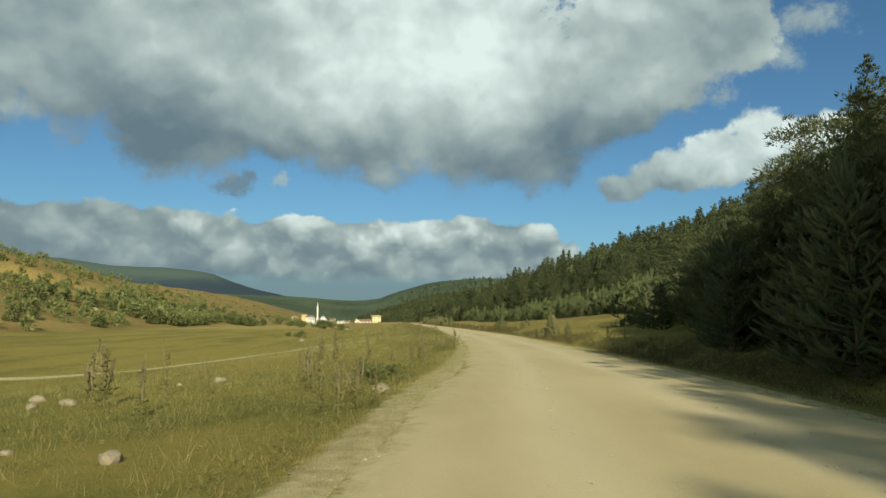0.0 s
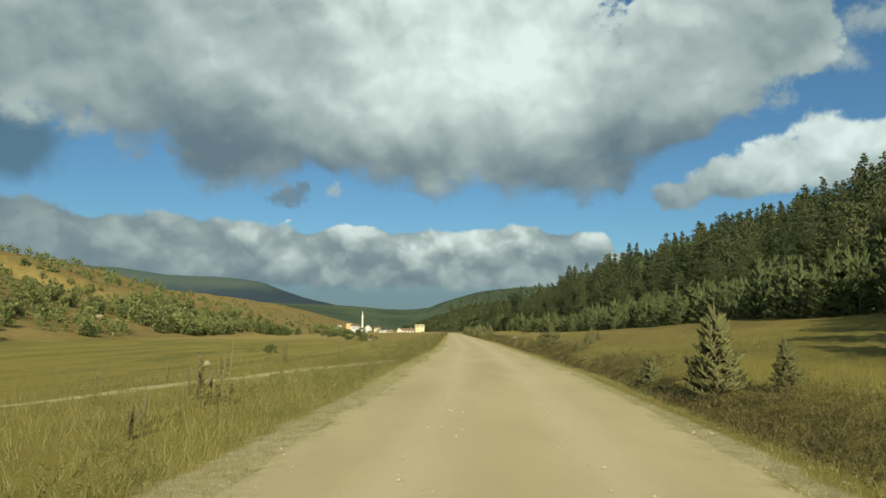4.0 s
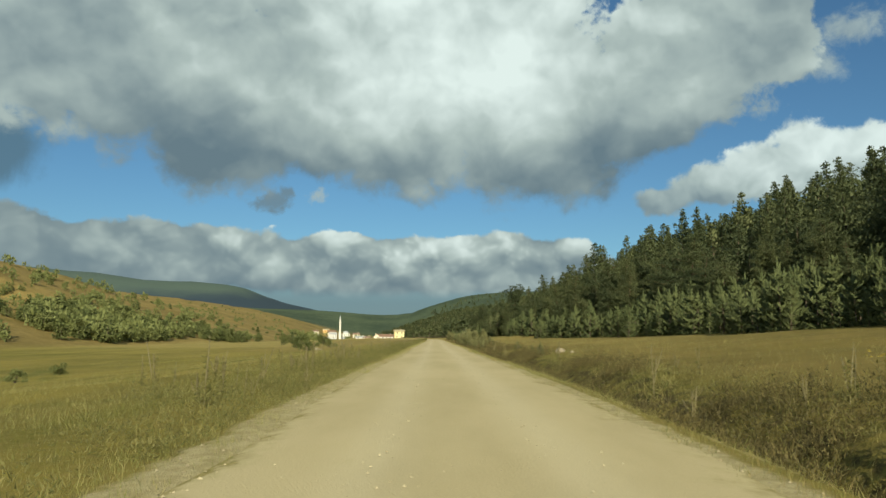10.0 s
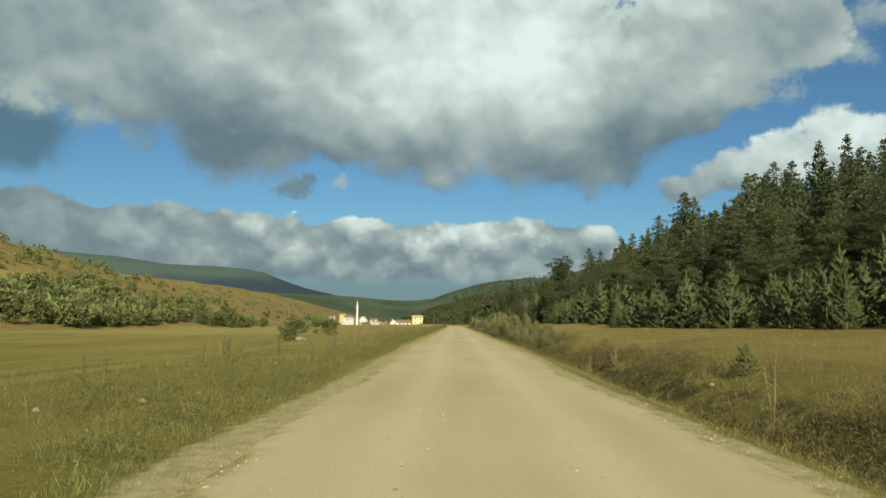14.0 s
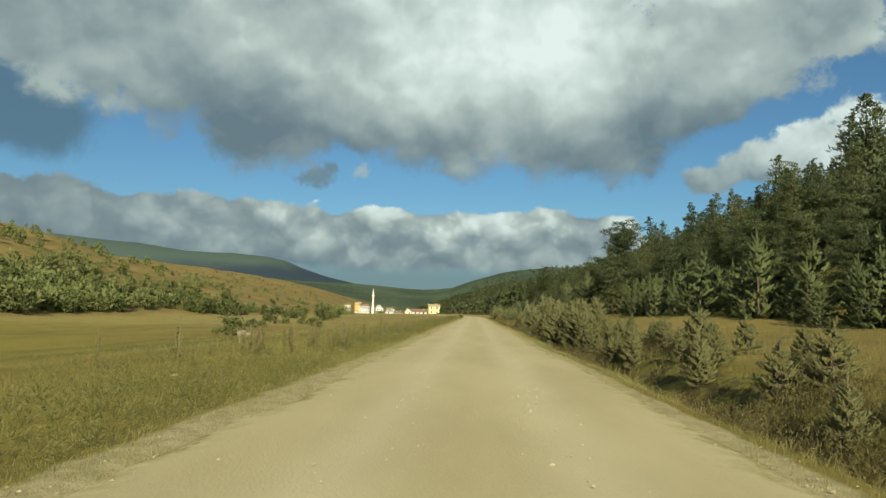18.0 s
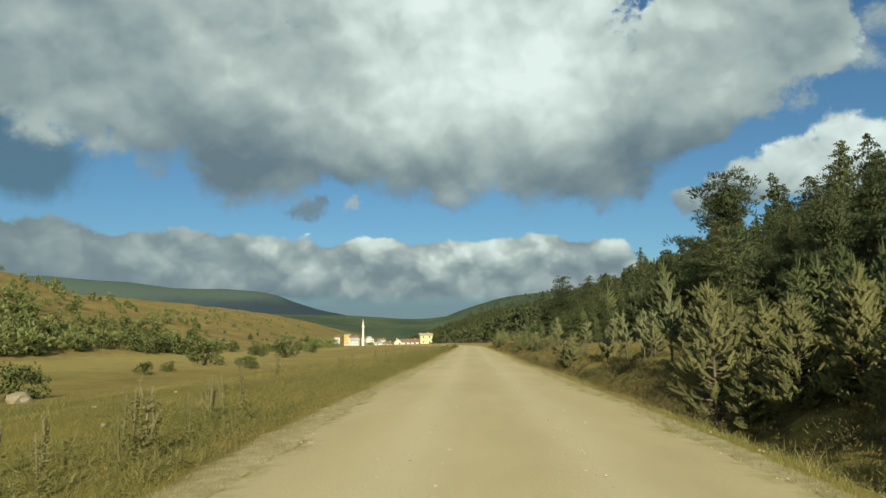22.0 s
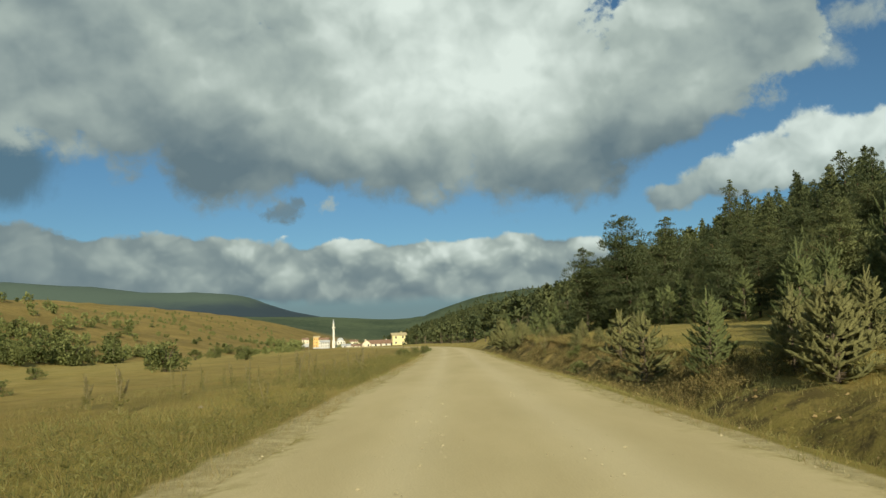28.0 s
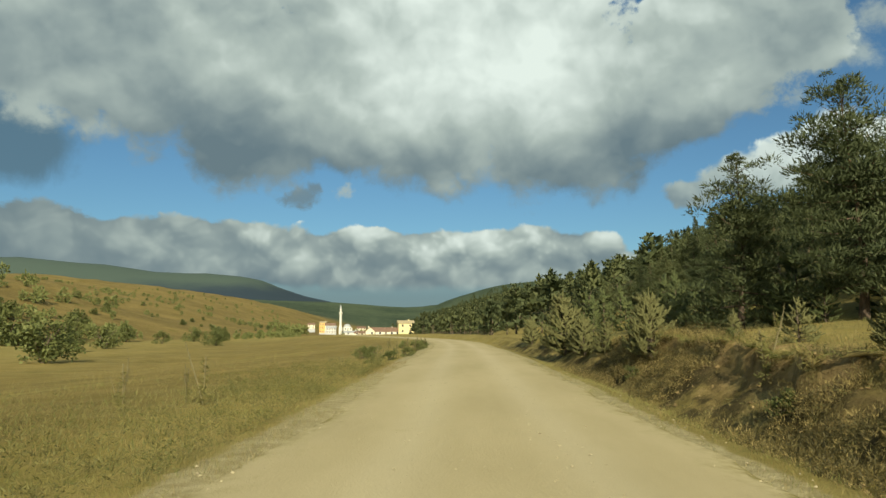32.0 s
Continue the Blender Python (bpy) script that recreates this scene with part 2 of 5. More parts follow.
def ground_build(n):
    p = place(n)
    cover = n.node("ShaderNodeAttribute", attribute="cover")
    c = n.node("ShaderNodeSeparateColor", {0: cover.outputs["Color"]}).outputs
    wide = n.noise(p, 0.035, 4.0, 0.6)
    mid = n.noise(p, 0.35, 5.0, 0.65)
    fine = n.noise(p, 6.0, 6.0, 0.75)
    blade = n.noise(n.vec("MULTIPLY", p, (1, 1, 0.3)), 26.0, 3.0, 0.8)
    patch = n.math("ADD", n.math("MULTIPLY", wide, 0.6), n.math("MULTIPLY", mid, 0.4))
    meadow = n.mix(n.ramp(patch, 0.36, 0.64), (0.14, 0.133, 0.028), (0.245, 0.205, 0.052))
    bands = n.noise(n.vec("MULTIPLY", p, (0.16, 0.012, 0.1)), 1.0, 4.0, 0.6, 0.4)
    meadow = n.mix(n.ramp(bands, 0.42, 0.62), meadow, n.mix(0.6, meadow, (0.30, 0.255, 0.055)))
    meadow = n.mix(n.ramp(bands, 0.44, 0.34), meadow, n.mix(0.6, meadow, (0.13, 0.135, 0.022)))
    damp = n.noise(n.vec("MULTIPLY", p, (0.045, 0.022, 0.1)), 1.0, 5.0, 0.65, 0.6)
    meadow = n.mix(n.ramp(damp, 0.54, 0.62, 0.0, 0.75), meadow, (0.105, 0.125, 0.026))
    meadow = n.mix(n.ramp(fine, 0.35, 0.75), meadow, n.mix(0.5, meadow, (0.33, 0.25, 0.09)))
    hill = n.mix(n.ramp(patch, 0.34, 0.66), (0.165, 0.123, 0.042), (0.295, 0.218, 0.078))
    hill = n.mix(n.ramp(n.noise(p, 0.09, 6.0, 0.7), 0.56, 0.7), hill, (0.165, 0.145, 0.034))
    # far woods lightened: distance haze is put into their colour
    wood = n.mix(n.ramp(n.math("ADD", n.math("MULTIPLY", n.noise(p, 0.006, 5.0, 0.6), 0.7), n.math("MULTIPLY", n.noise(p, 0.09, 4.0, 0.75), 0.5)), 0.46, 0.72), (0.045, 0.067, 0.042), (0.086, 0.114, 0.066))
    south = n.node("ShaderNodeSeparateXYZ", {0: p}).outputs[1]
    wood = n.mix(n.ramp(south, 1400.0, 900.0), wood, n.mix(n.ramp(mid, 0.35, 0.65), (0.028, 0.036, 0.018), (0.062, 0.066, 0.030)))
    # mountain: haze blue painted in, and cloud shade as a darker lower part
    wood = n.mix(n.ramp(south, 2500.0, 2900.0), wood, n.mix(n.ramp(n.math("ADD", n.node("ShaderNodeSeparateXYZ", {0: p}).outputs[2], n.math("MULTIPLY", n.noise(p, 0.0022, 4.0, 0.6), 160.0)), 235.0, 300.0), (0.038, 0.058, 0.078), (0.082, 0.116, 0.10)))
    meadow = n.mix(n.ramp(south, 270.0, 350.0, 0.0, 0.55), meadow, n.mix(n.ramp(mid, 0.35, 0.65), (0.33, 0.26, 0.085), (0.46, 0.37, 0.15)))
    soil = n.mix(n.ramp(n.noise(p, 1.4, 7.0, 0.7), 0.32, 0.68), (0.17, 0.115, 0.048), (0.46, 0.335, 0.16))
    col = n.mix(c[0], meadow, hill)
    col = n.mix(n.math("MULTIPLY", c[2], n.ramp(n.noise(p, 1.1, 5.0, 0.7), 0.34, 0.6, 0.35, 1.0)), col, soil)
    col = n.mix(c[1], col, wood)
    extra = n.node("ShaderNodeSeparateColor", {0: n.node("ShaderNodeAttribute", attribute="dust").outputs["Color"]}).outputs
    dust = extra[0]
    # second channel: ground darker in broken patches along the ditch
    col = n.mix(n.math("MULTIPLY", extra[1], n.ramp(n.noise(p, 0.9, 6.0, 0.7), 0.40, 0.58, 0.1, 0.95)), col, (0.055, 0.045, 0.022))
    pale = n.mix(n.ramp(n.noise(p, 3.0, 6.0, 0.7), 0.3, 0.7), (0.33, 0.28, 0.135), (0.50, 0.43, 0.245))
    col = n.mix(n.ramp(n.math("ADD", n.math("MULTIPLY", dust, 0.7), n.noise(p, 1.1, 7.0, 0.7)), 0.72, 0.98), col, pale)
    col = n.mix(n.math("MULTIPLY", n.math("MULTIPLY", n.ramp(blade, 0.35, 0.7), 0.35), n.math("SUBTRACT", 1.0, dust)), col, n.mix(1.0, col, (0.55, 0.55, 0.5), "MULTIPLY"))
    h = n.math("ADD", n.math("MULTIPLY", fine, 0.7), n.math("MULTIPLY", blade, 0.5))
    return finish(n, col, 0.97, h, 0.8, 0.09, spec=0.1)


def gravel_build(n):
    p = place(n)
    edge = n.node("ShaderNodeAttribute", attribute="lane")
    lane = n.node("ShaderNodeSeparateColor", {0: edge.outputs["Color"]}).outputs
    wide = n.noise(n.vec("MULTIPLY", p, (1, 0.25, 1)), 0.5, 5.0, 0.6)
    grit = n.noise(p, 46.0, 5.0, 0.85)
    cell = n.node("ShaderNodeTexVoronoi", {"Vector": p, "Scale": 34.0}).outputs["Distance"]
    col = n.mix(n.ramp(wide, 0.3, 0.7), (0.475, 0.405, 0.228), (0.57, 0.49, 0.285))
    col = n.mix(n.math("MULTIPLY", n.ramp(grit, 0.36, 0.72), 0.6), n.mix(0.30, col, (0.26, 0.20, 0.11)), col)
    col = n.mix(n.math("MULTIPLY", lane[0], 0.4), col, (0.60, 0.53, 0.35))
    edge_soil = n.mix(n.ramp(n.noise(p, 3.0, 6.0, 0.7), 0.3, 0.7), (0.33, 0.28, 0.135), (0.50, 0.43, 0.245))
    rag = n.math("ADD", lane[1], n.math("MULTIPLY", n.math("SUBTRACT", n.noise(n.vec("MULTIPLY", p, (1, 0.6, 1)), 1.3, 7.0, 0.68), 0.5), 1.5))
    col = n.mix(n.ramp(rag, 0.15, 0.55), col, edge_soil)
    turf = n.mix(n.ramp(n.noise(p, 12.0, 5.0, 0.75), 0.35, 0.65), (0.17, 0.15, 0.045), (0.36, 0.30, 0.125))
    col = n.mix(n.ramp(rag, 0.46, 0.66), col, turf)
    h = n.math("ADD", n.math("MULTIPLY", grit, 0.6), n.math("MULTIPLY", cell, 0.8))
    return finish(n, col, 0.95, h, 0.42, 0.012, spec=0.1)


def stone_build(n):
    p = place(n)
    f = n.noise(p, 7.0, 6.0, 0.7)
    tint = n.node("ShaderNodeNewGeometry").outputs["Random Per Island"]
    col = n.mix(n.ramp(f, 0.3, 0.7), (0.15, 0.132, 0.085), (0.29, 0.255, 0.17))
    col = n.mix(n.math("MULTIPLY", tint, 0.5), col, (0.30, 0.25, 0.17))
    return finish(n, col, 0.9, f, 0.6, 0.02)


def dry_grass_build(green, straw, brown):
    def build(n):
        p = place(n)
        isl = n.node("ShaderNodeNewGeometry").outputs["Random Per Island"]
        patch = n.noise(p, 0.22, 4.0, 0.6)
        col = n.mix(n.ramp(n.math("ADD", n.math("MULTIPLY", isl, 0.6), n.math("MULTIPLY", patch, 0.7)), 0.35, 0.95), green, straw)
        col = n.mix(n.ramp(n.math("ADD", n.math("ADD", n.math("MULTIPLY", n.noise(p, 0.09, 3.0), 0.9), n.math("MULTIPLY", isl, 0.2)), n.ramp(n.node("ShaderNodeSeparateXYZ", {0: p}).outputs[1], 215.0, 290.0, 0.0, 0.10)), 0.55, 0.75), col, brown)
        d = n.node("ShaderNodeBsdfPrincipled", {"Base Color": col, "Roughness": 0.8, "Specular IOR Level": 0.15})
        t = n.node("ShaderNodeBsdfTranslucent", {"Color": col})
        return n.node("ShaderNodeMixShader", {0: 0.3, 1: d.outputs[0], 2: t.outputs[0]}).outputs[0], None
    return build


def plaster(colour):
    def build(n):
        p = place(n)
        f = n.noise(p, 0.9, 6.0, 0.7)
        col = n.mix(n.math("MULTIPLY", n.ramp(f, 0.35, 0.7), 0.35), colour, tuple(v * 0.7 for v in colour))
        return finish(n, col, 0.85, n.noise(p, 14.0, 4.0), 0.2, 0.01)
    return build


def tile_roof(a, b):
    def build(n):
        p = place(n)
        row = n.node("ShaderNodeTexWave", {"Vector": p, "Scale": 1.6, "Distortion": 1.2, "Detail": 2.0}).outputs[1]
        col = n.mix(n.ramp(n.noise(p, 1.3, 5.0, 0.7), 0.3, 0.7), a, b)
        return finish(n, col, 0.9, row, 0.5, 0.05)
    return build


M_GROUND = material("dry meadow", ground_build)
M_ROAD = material("pale gravel", gravel_build)
M_STONE = material("pale limestone", stone_build)
M_PEBBLE = material("pale gravel stones", lambda n: finish(n, n.mix(n.node("ShaderNodeNewGeometry").outputs["Random Per Island"], (0.26, 0.22, 0.13), (0.47, 0.405, 0.26)), 0.9))
M_CLOD = material("ochre soil clods", lambda n: finish(n, n.mix(n.node("ShaderNodeNewGeometry").outputs["Random Per Island"], (0.14, 0.10, 0.042), (0.34, 0.25, 0.12)), 0.95, n.noise(place(n), 30.0, 4.0), 0.5, 0.01))
M_GRASS = material("dry grass", dry_grass_build((0.185, 0.195, 0.06), (0.37, 0.335, 0.14), (0.28, 0.215, 0.09)))
M_WEED = material("grey-green weed", leafy((0.11, 0.115, 0.035), (0.25, 0.225, 0.085), 0.25, 1.2))
M_SCRUB = material("ditch scrub", leafy((0.045, 0.042, 0.017), (0.165, 0.135, 0.05), 0.2, 0.9))
M_BANKWEED = material("dry bank scrub", leafy((0.12, 0.098, 0.038), (0.36, 0.285, 0.115), 0.25, 0.9))
M_STALK = material("dry stalk", leafy((0.13, 0.12, 0.06), (0.30, 0.26, 0.14), 0.2, 1.5))
M_FLOWER = material("yellow flower", leafy((0.26, 0.21, 0.04), (0.42, 0.34, 0.07), 0.2, 2.0))
M_PINE = material("pine needles", leafy((0.074, 0.097, 0.046), (0.196, 0.212, 0.086), 0.34, 0.4, 0.0, 0.14))
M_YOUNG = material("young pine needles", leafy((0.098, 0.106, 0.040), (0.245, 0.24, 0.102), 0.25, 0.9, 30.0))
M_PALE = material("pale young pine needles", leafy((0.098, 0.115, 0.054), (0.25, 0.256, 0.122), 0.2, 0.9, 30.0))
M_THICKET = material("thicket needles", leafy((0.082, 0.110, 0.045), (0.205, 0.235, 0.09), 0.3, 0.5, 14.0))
M_OAK = material("oak leaves", leafy((0.098, 0.125, 0.042), (0.225, 0.245, 0.088), 0.3, 0.4))
M_PBARK = material("pine bark", pine_bark)
M_BARK = material("grey bark", bark((0.07, 0.055, 0.04), (0.2, 0.16, 0.11)))
M_WHITE = material("white plaster", plaster((0.70, 0.68, 0.61)))
M_GREY = material("pale grey plaster", plaster((0.58, 0.58, 0.56)))
M_CREAM = material("cream plaster", plaster((0.74, 0.68, 0.52)))
M_ORANGE = material("orange plaster", plaster((0.70, 0.45, 0.17)))
M_YELLOW = material("yellow plaster", plaster((0.76, 0.67, 0.36)))
M_TILE = material("red roof tiles", tile_roof((0.17, 0.105, 0.075), (0.29, 0.19, 0.135)))
M_STRAW = material("pale roof tiles", tile_roof((0.36, 0.30, 0.18), (0.50, 0.43, 0.27)))
M_LEAD = material("grey lead", plaster((0.42, 0.44, 0.46)))
M_WOOD = material("grey wood", bark((0.10, 0.085, 0.065), (0.26, 0.22, 0.17)))
M_GLASS = material("window glass", lambda n: finish(n, (0.03, 0.035, 0.04), 0.12, spec=0.6))

# ---- land ----
def ss(v, a, b):
    """Smooth step from a to b."""
    u = np.clip((np.asarray(v, float) - a) / (np.asarray(b) - a), 0, 1)
    return u * u * (3 - 2 * u)


def wave(x, y, s, seed=0.0):
    """Cheap smooth unevenness between -1 and 1."""
    x, y = np.asarray(x, float) / s + seed, np.asarray(y, float) / s - seed * 1.7
    return (np.sin(x * 1.3 + 1.7 * np.sin(y * 0.7 + seed)) + np.sin(y * 1.1 + 1.3 * np.sin(x * 0.9 - seed)) + np.sin((x + y) * 2.3 + seed * 3) * 0.5) / 2.5


def road_x(y):
    """Middle of the road at a distance y."""
    return np.interp(y, [-120, -60, -20, 9, 29, 56, 75, 99, 130, 370, 400, 430, 460, 500, 560, 640, 760, 900],
                     [-40, -18, -9.5, -5.4, -2.85, -1.15, -0.75, -0.1, 0, 0, -0.6, -3.4, -10, -22, -40, -52, -64, -78])


def road_mid(y):
    y = np.asarray(y, float)
    return sum(road_x(y + k) for k in (-10, -5, 0, 5, 10)) / 5


def half_width(y):
    return 2.88 + 0.10 * np.sin(np.asarray(y) * 0.11) + 0.04 * np.sin(np.asarray(y) * 0.37 + 2) + 0.5 * ss(y, 30, 0)


def track_x(y):
    """Middle of the side track that joins from the valley."""
    return np.interp(y, [12, 30, 40, 46, 50, 55, 60, 66, 70, 75, 80], [-108, -64, -41, -29.5, -23.8, -18.6, -14.6, -10.4, -7.9, -5.8, -4.0])


def wood_edge(y):
    """Where the pine wood begins, to the right of the road."""
    return np.interp(y, [-120, -60, -20, 10, 20, 43, 60, 78, 180, 210, 235, 275, 300, 345, 365, 400, 440, 500, 560, 600, 640, 700, 800, 900, 1000, 1250], [-32, -12, -3.6, 0.6, 2.2, 7, 12, 23, 24, 19, 16, 19, 17, 17, 14, 13, 11, 4, -9, -17, -19, -21, -26, -42, -64, -70])


def hill_toe(y):
    """Where the wooded slope begins to rise."""
    return np.maximum(wood_edge(y), np.interp(y, [0, 640, 760, 900, 1000, 1300], [5, 5, -5, -40, -62, -70]))


def land(x, y):
    """Height of the ground."""
    x, y = np.asarray(x, float), np.asarray(y, float)
    d = x - road_mid(y)
    hw = half_width(y)
    # valley on one side
    drop = np.interp(y, [0, 60, 180, 240, 330, 420, 700], [2.0, 2.2, 2.2, 2.2, 2.2, 2.2, 2.6])
    left = -0.12 * ss(-d, hw, hw + 1.2) - (drop - 0.12) * ss(-d, hw + 1.5, np.interp(y, [60, 100], [29, 34])) + 0.10 * wave(x, y, 3.1) * ss(-d, hw + 0.5, hw + 5)
    foot = -112 + 5 * wave(x * 0, y, 38)
    run = np.maximum(foot - x, 0)
    to = 200 * np.tanh(run / 200 * (1 + 0.3 * (run / 200) ** 2))
    near_hill = (0.225 * to + 0.00056 * to ** 2) * ss(y, 900, 620)
    gully = 1 - 0.42 * np.exp(-((y - 462 + 0.18 * run) / 26) ** 2) * ss(run, 0, 50)
    back_hill = np.interp(x + 45 * ss(y, 800, 960) + 6 * wave(x * 0, y, 60), [-4000, -900, -715, -560, -480, -390, -300, -220, -160, -112], [95, 90, 87, 84, 77, 66, 53, 33, 13, 0])
    back_hill = back_hill * np.interp(y, [300, 650, 800, 1050, 1400, 1550, 1900, 2300], [0.45, 0.62, 0.74, 0.86, 1.0, 0.97, 0.5, 0.2])
    rise = np.maximum(near_hill * gully, back_hill)
    left = left + rise * (1 + 0.05 * wave(x, y, 29, 2.0) + 0.03 * wave(x, y, 11, 4.0))
    # ditch, bank and meadow on the other side, then the wooded slope
    bank_h = np.interp(y, [0, 60, 90, 180, 215, 255, 300, 318, 330, 342, 352, 400, 500], [0.15, 0.15, 0.12, 0.2, 0.4, 0.45, 0.5, 0.72, 1.0, 1.12, 0.9, 0.6, 0.1])
    steep = np.interp(y, [0, 230, 300, 318, 330, 344, 360], [2.2, 1.8, 2.3, 2.2, 1.5, 1.4, 1.8])
    ditch = (-0.55 - 0.14 * wave(x, y, 1.4, 8.0)) * np.exp(-((d - hw - 1.55) / 0.75) ** 2) * np.interp(y, [0, 40, 80, 320, 380, 480], [0.4, 0.6, 1.0, 0.9, 0.5, 0.0])
    crumble = 0.7 * (0.14 * wave(x, y, 0.33, 1.0) + 0.20 * np.abs(wave(x, y, 0.6, 5.0)) + 0.24 * wave(x, y, 1.7, 2.0)) * np.exp(-((d - hw - 2.4) / 0.9) ** 2) * (0.45 * ss(y, 50, 70) + 0.55 * ss(y, 180, 240) + 0.5 * ss(y, 298, 312))
    right = ditch + bank_h * (0.52 * ss(d, hw + 1.8, hw + 1.8 + steep) + 0.48 * ss(d, hw + 1.5 + steep + 0.35 * wave(x * 0, y, 0.9, 3.0), hw + 1.75 + steep + 0.35 * wave(x * 0, y, 0.9, 3.0))) + crumble + np.interp(y, [0, 80, 100, 125, 150, 190, 215, 232, 250, 310], [0.12, 0.14, 0.145, 0.115, 0.09, 0.062, 0.062, 0.12, 0.09, 0.085]) * np.maximum(np.minimum(d, 24) - 6, 0) * (0.15 + 0.85 * ss(y, 480, 400))
    right = right + 0.07 * wave(x, y, 2.7, 4.0) * ss(d, hw + 0.8, hw + 4)
    up = np.maximum(x - hill_toe(y) - 2, 0)
    crest = np.interp(y, [-100, 300, 800, 1300, 2200], [46, 46, 46, 48, 50])
    right = right + crest * (1 - np.exp(-0.43 * up / crest - (up / 150) ** 4))
    z = np.where(d < 0, left, right)
    # far range and the long mountain behind the near hills
    z = z + 74 * np.exp(-((y - 2350) / 420) ** 2) * (1 + 0.13 * wave(x, y * 0, 140, 1.0)) * ss(y, 1300, 1900)
    z = z + 34 * ss(x, 20, 260) * np.exp(-((y - 1900) / 480) ** 2)
    mass = np.interp(x, [-4500, -2400, -2080, -1800, -1450, -1200, -960, -900, -820, -700, -530, -430, -250, 0], [350, 330, 318, 284, 262, 240, 218, 205, 176, 140, 104, 82, 38, 0])
    z = z + mass * np.exp(-((y - 3450) / 560) ** 2) * (1 + 0.05 * wave(x, y, 150, 3.0))
    # hollow in which the village stands
    hollow = ss(y, 560, 640) * ss(y, 900, 800) * ss(x, -100, -80) * ss(x, -12, -26)
    # bed of the road and of the side track
    bed = ss(y, 960, 880)
    z = z * (1 - bed * (1 - ss(np.abs(d), hw - 0.3, hw + 1.0))) - 0.05 * bed * (1 - ss(np.abs(d), hw - 0.45, hw - 0.1))
    z = z * (1 - hollow) - 1.75 * hollow
    return z


def grid_axis(stops):
    """Coordinates with a step that changes from stretch to stretch."""
    out = []
    for a, b, step in stops:
        out.append(np.arange(a, b, step))
    out.append(np.array([stops[-1][1]]))
    return np.concatenate(out)


def fill_mesh(name, verts, faces, mats, smooth=False, slots=None, normals=None):
    """A mesh from arrays: vertices (n, 3) and triangles or quads (m, 3 or 4)."""
    me = bpy.data.meshes.new(name)
    verts, faces = np.asarray(verts, np.float32), np.asarray(faces, np.int32)
    k = faces.shape[1]
    me.vertices.add(len(verts))
    me.vertices.foreach_set("co", verts.ravel())
    me.loops.add(faces.size)
    me.loops.foreach_set("vertex_index", faces.ravel())
    me.polygons.add(len(faces))
    me.polygons.foreach_set("loop_start", np.arange(0, faces.size, k, dtype=np.int32))
    me.polygons.foreach_set("loop_total", np.full(len(faces), k, np.int32))
    me.polygons.foreach_set("use_smooth", np.full(len(faces), smooth))
    if slots is not None:
        me.polygons.foreach_set("material_index", np.asarray(slots, np.int32))
    for m in mats if isinstance(mats, (list, tuple)) else [mats]:
        me.materials.append(m)
    if normals is not None:
        layer = me.attributes.new("custom_normal", "FLOAT_VECTOR", "POINT")
        layer.data.foreach_set("vector", np.asarray(normals, np.float32).ravel())
    me.update(calc_edges=True)
    return me


def colour_points(me, name, rgb):
    layer = me.color_attributes.new(name, "FLOAT_COLOR", "POINT")
    layer.data.foreach_set("color", np.concatenate([rgb, np.ones((len(rgb), 1))], 1).astype(np.float32).ravel())


def grid_faces(nx, ny):
    i = np.arange(nx * ny).reshape(ny, nx)
    return np.stack([i[:-1, :-1], i[:-1, 1:], i[1:, 1:], i[1:, :-1]], -1).reshape(-1, 4)


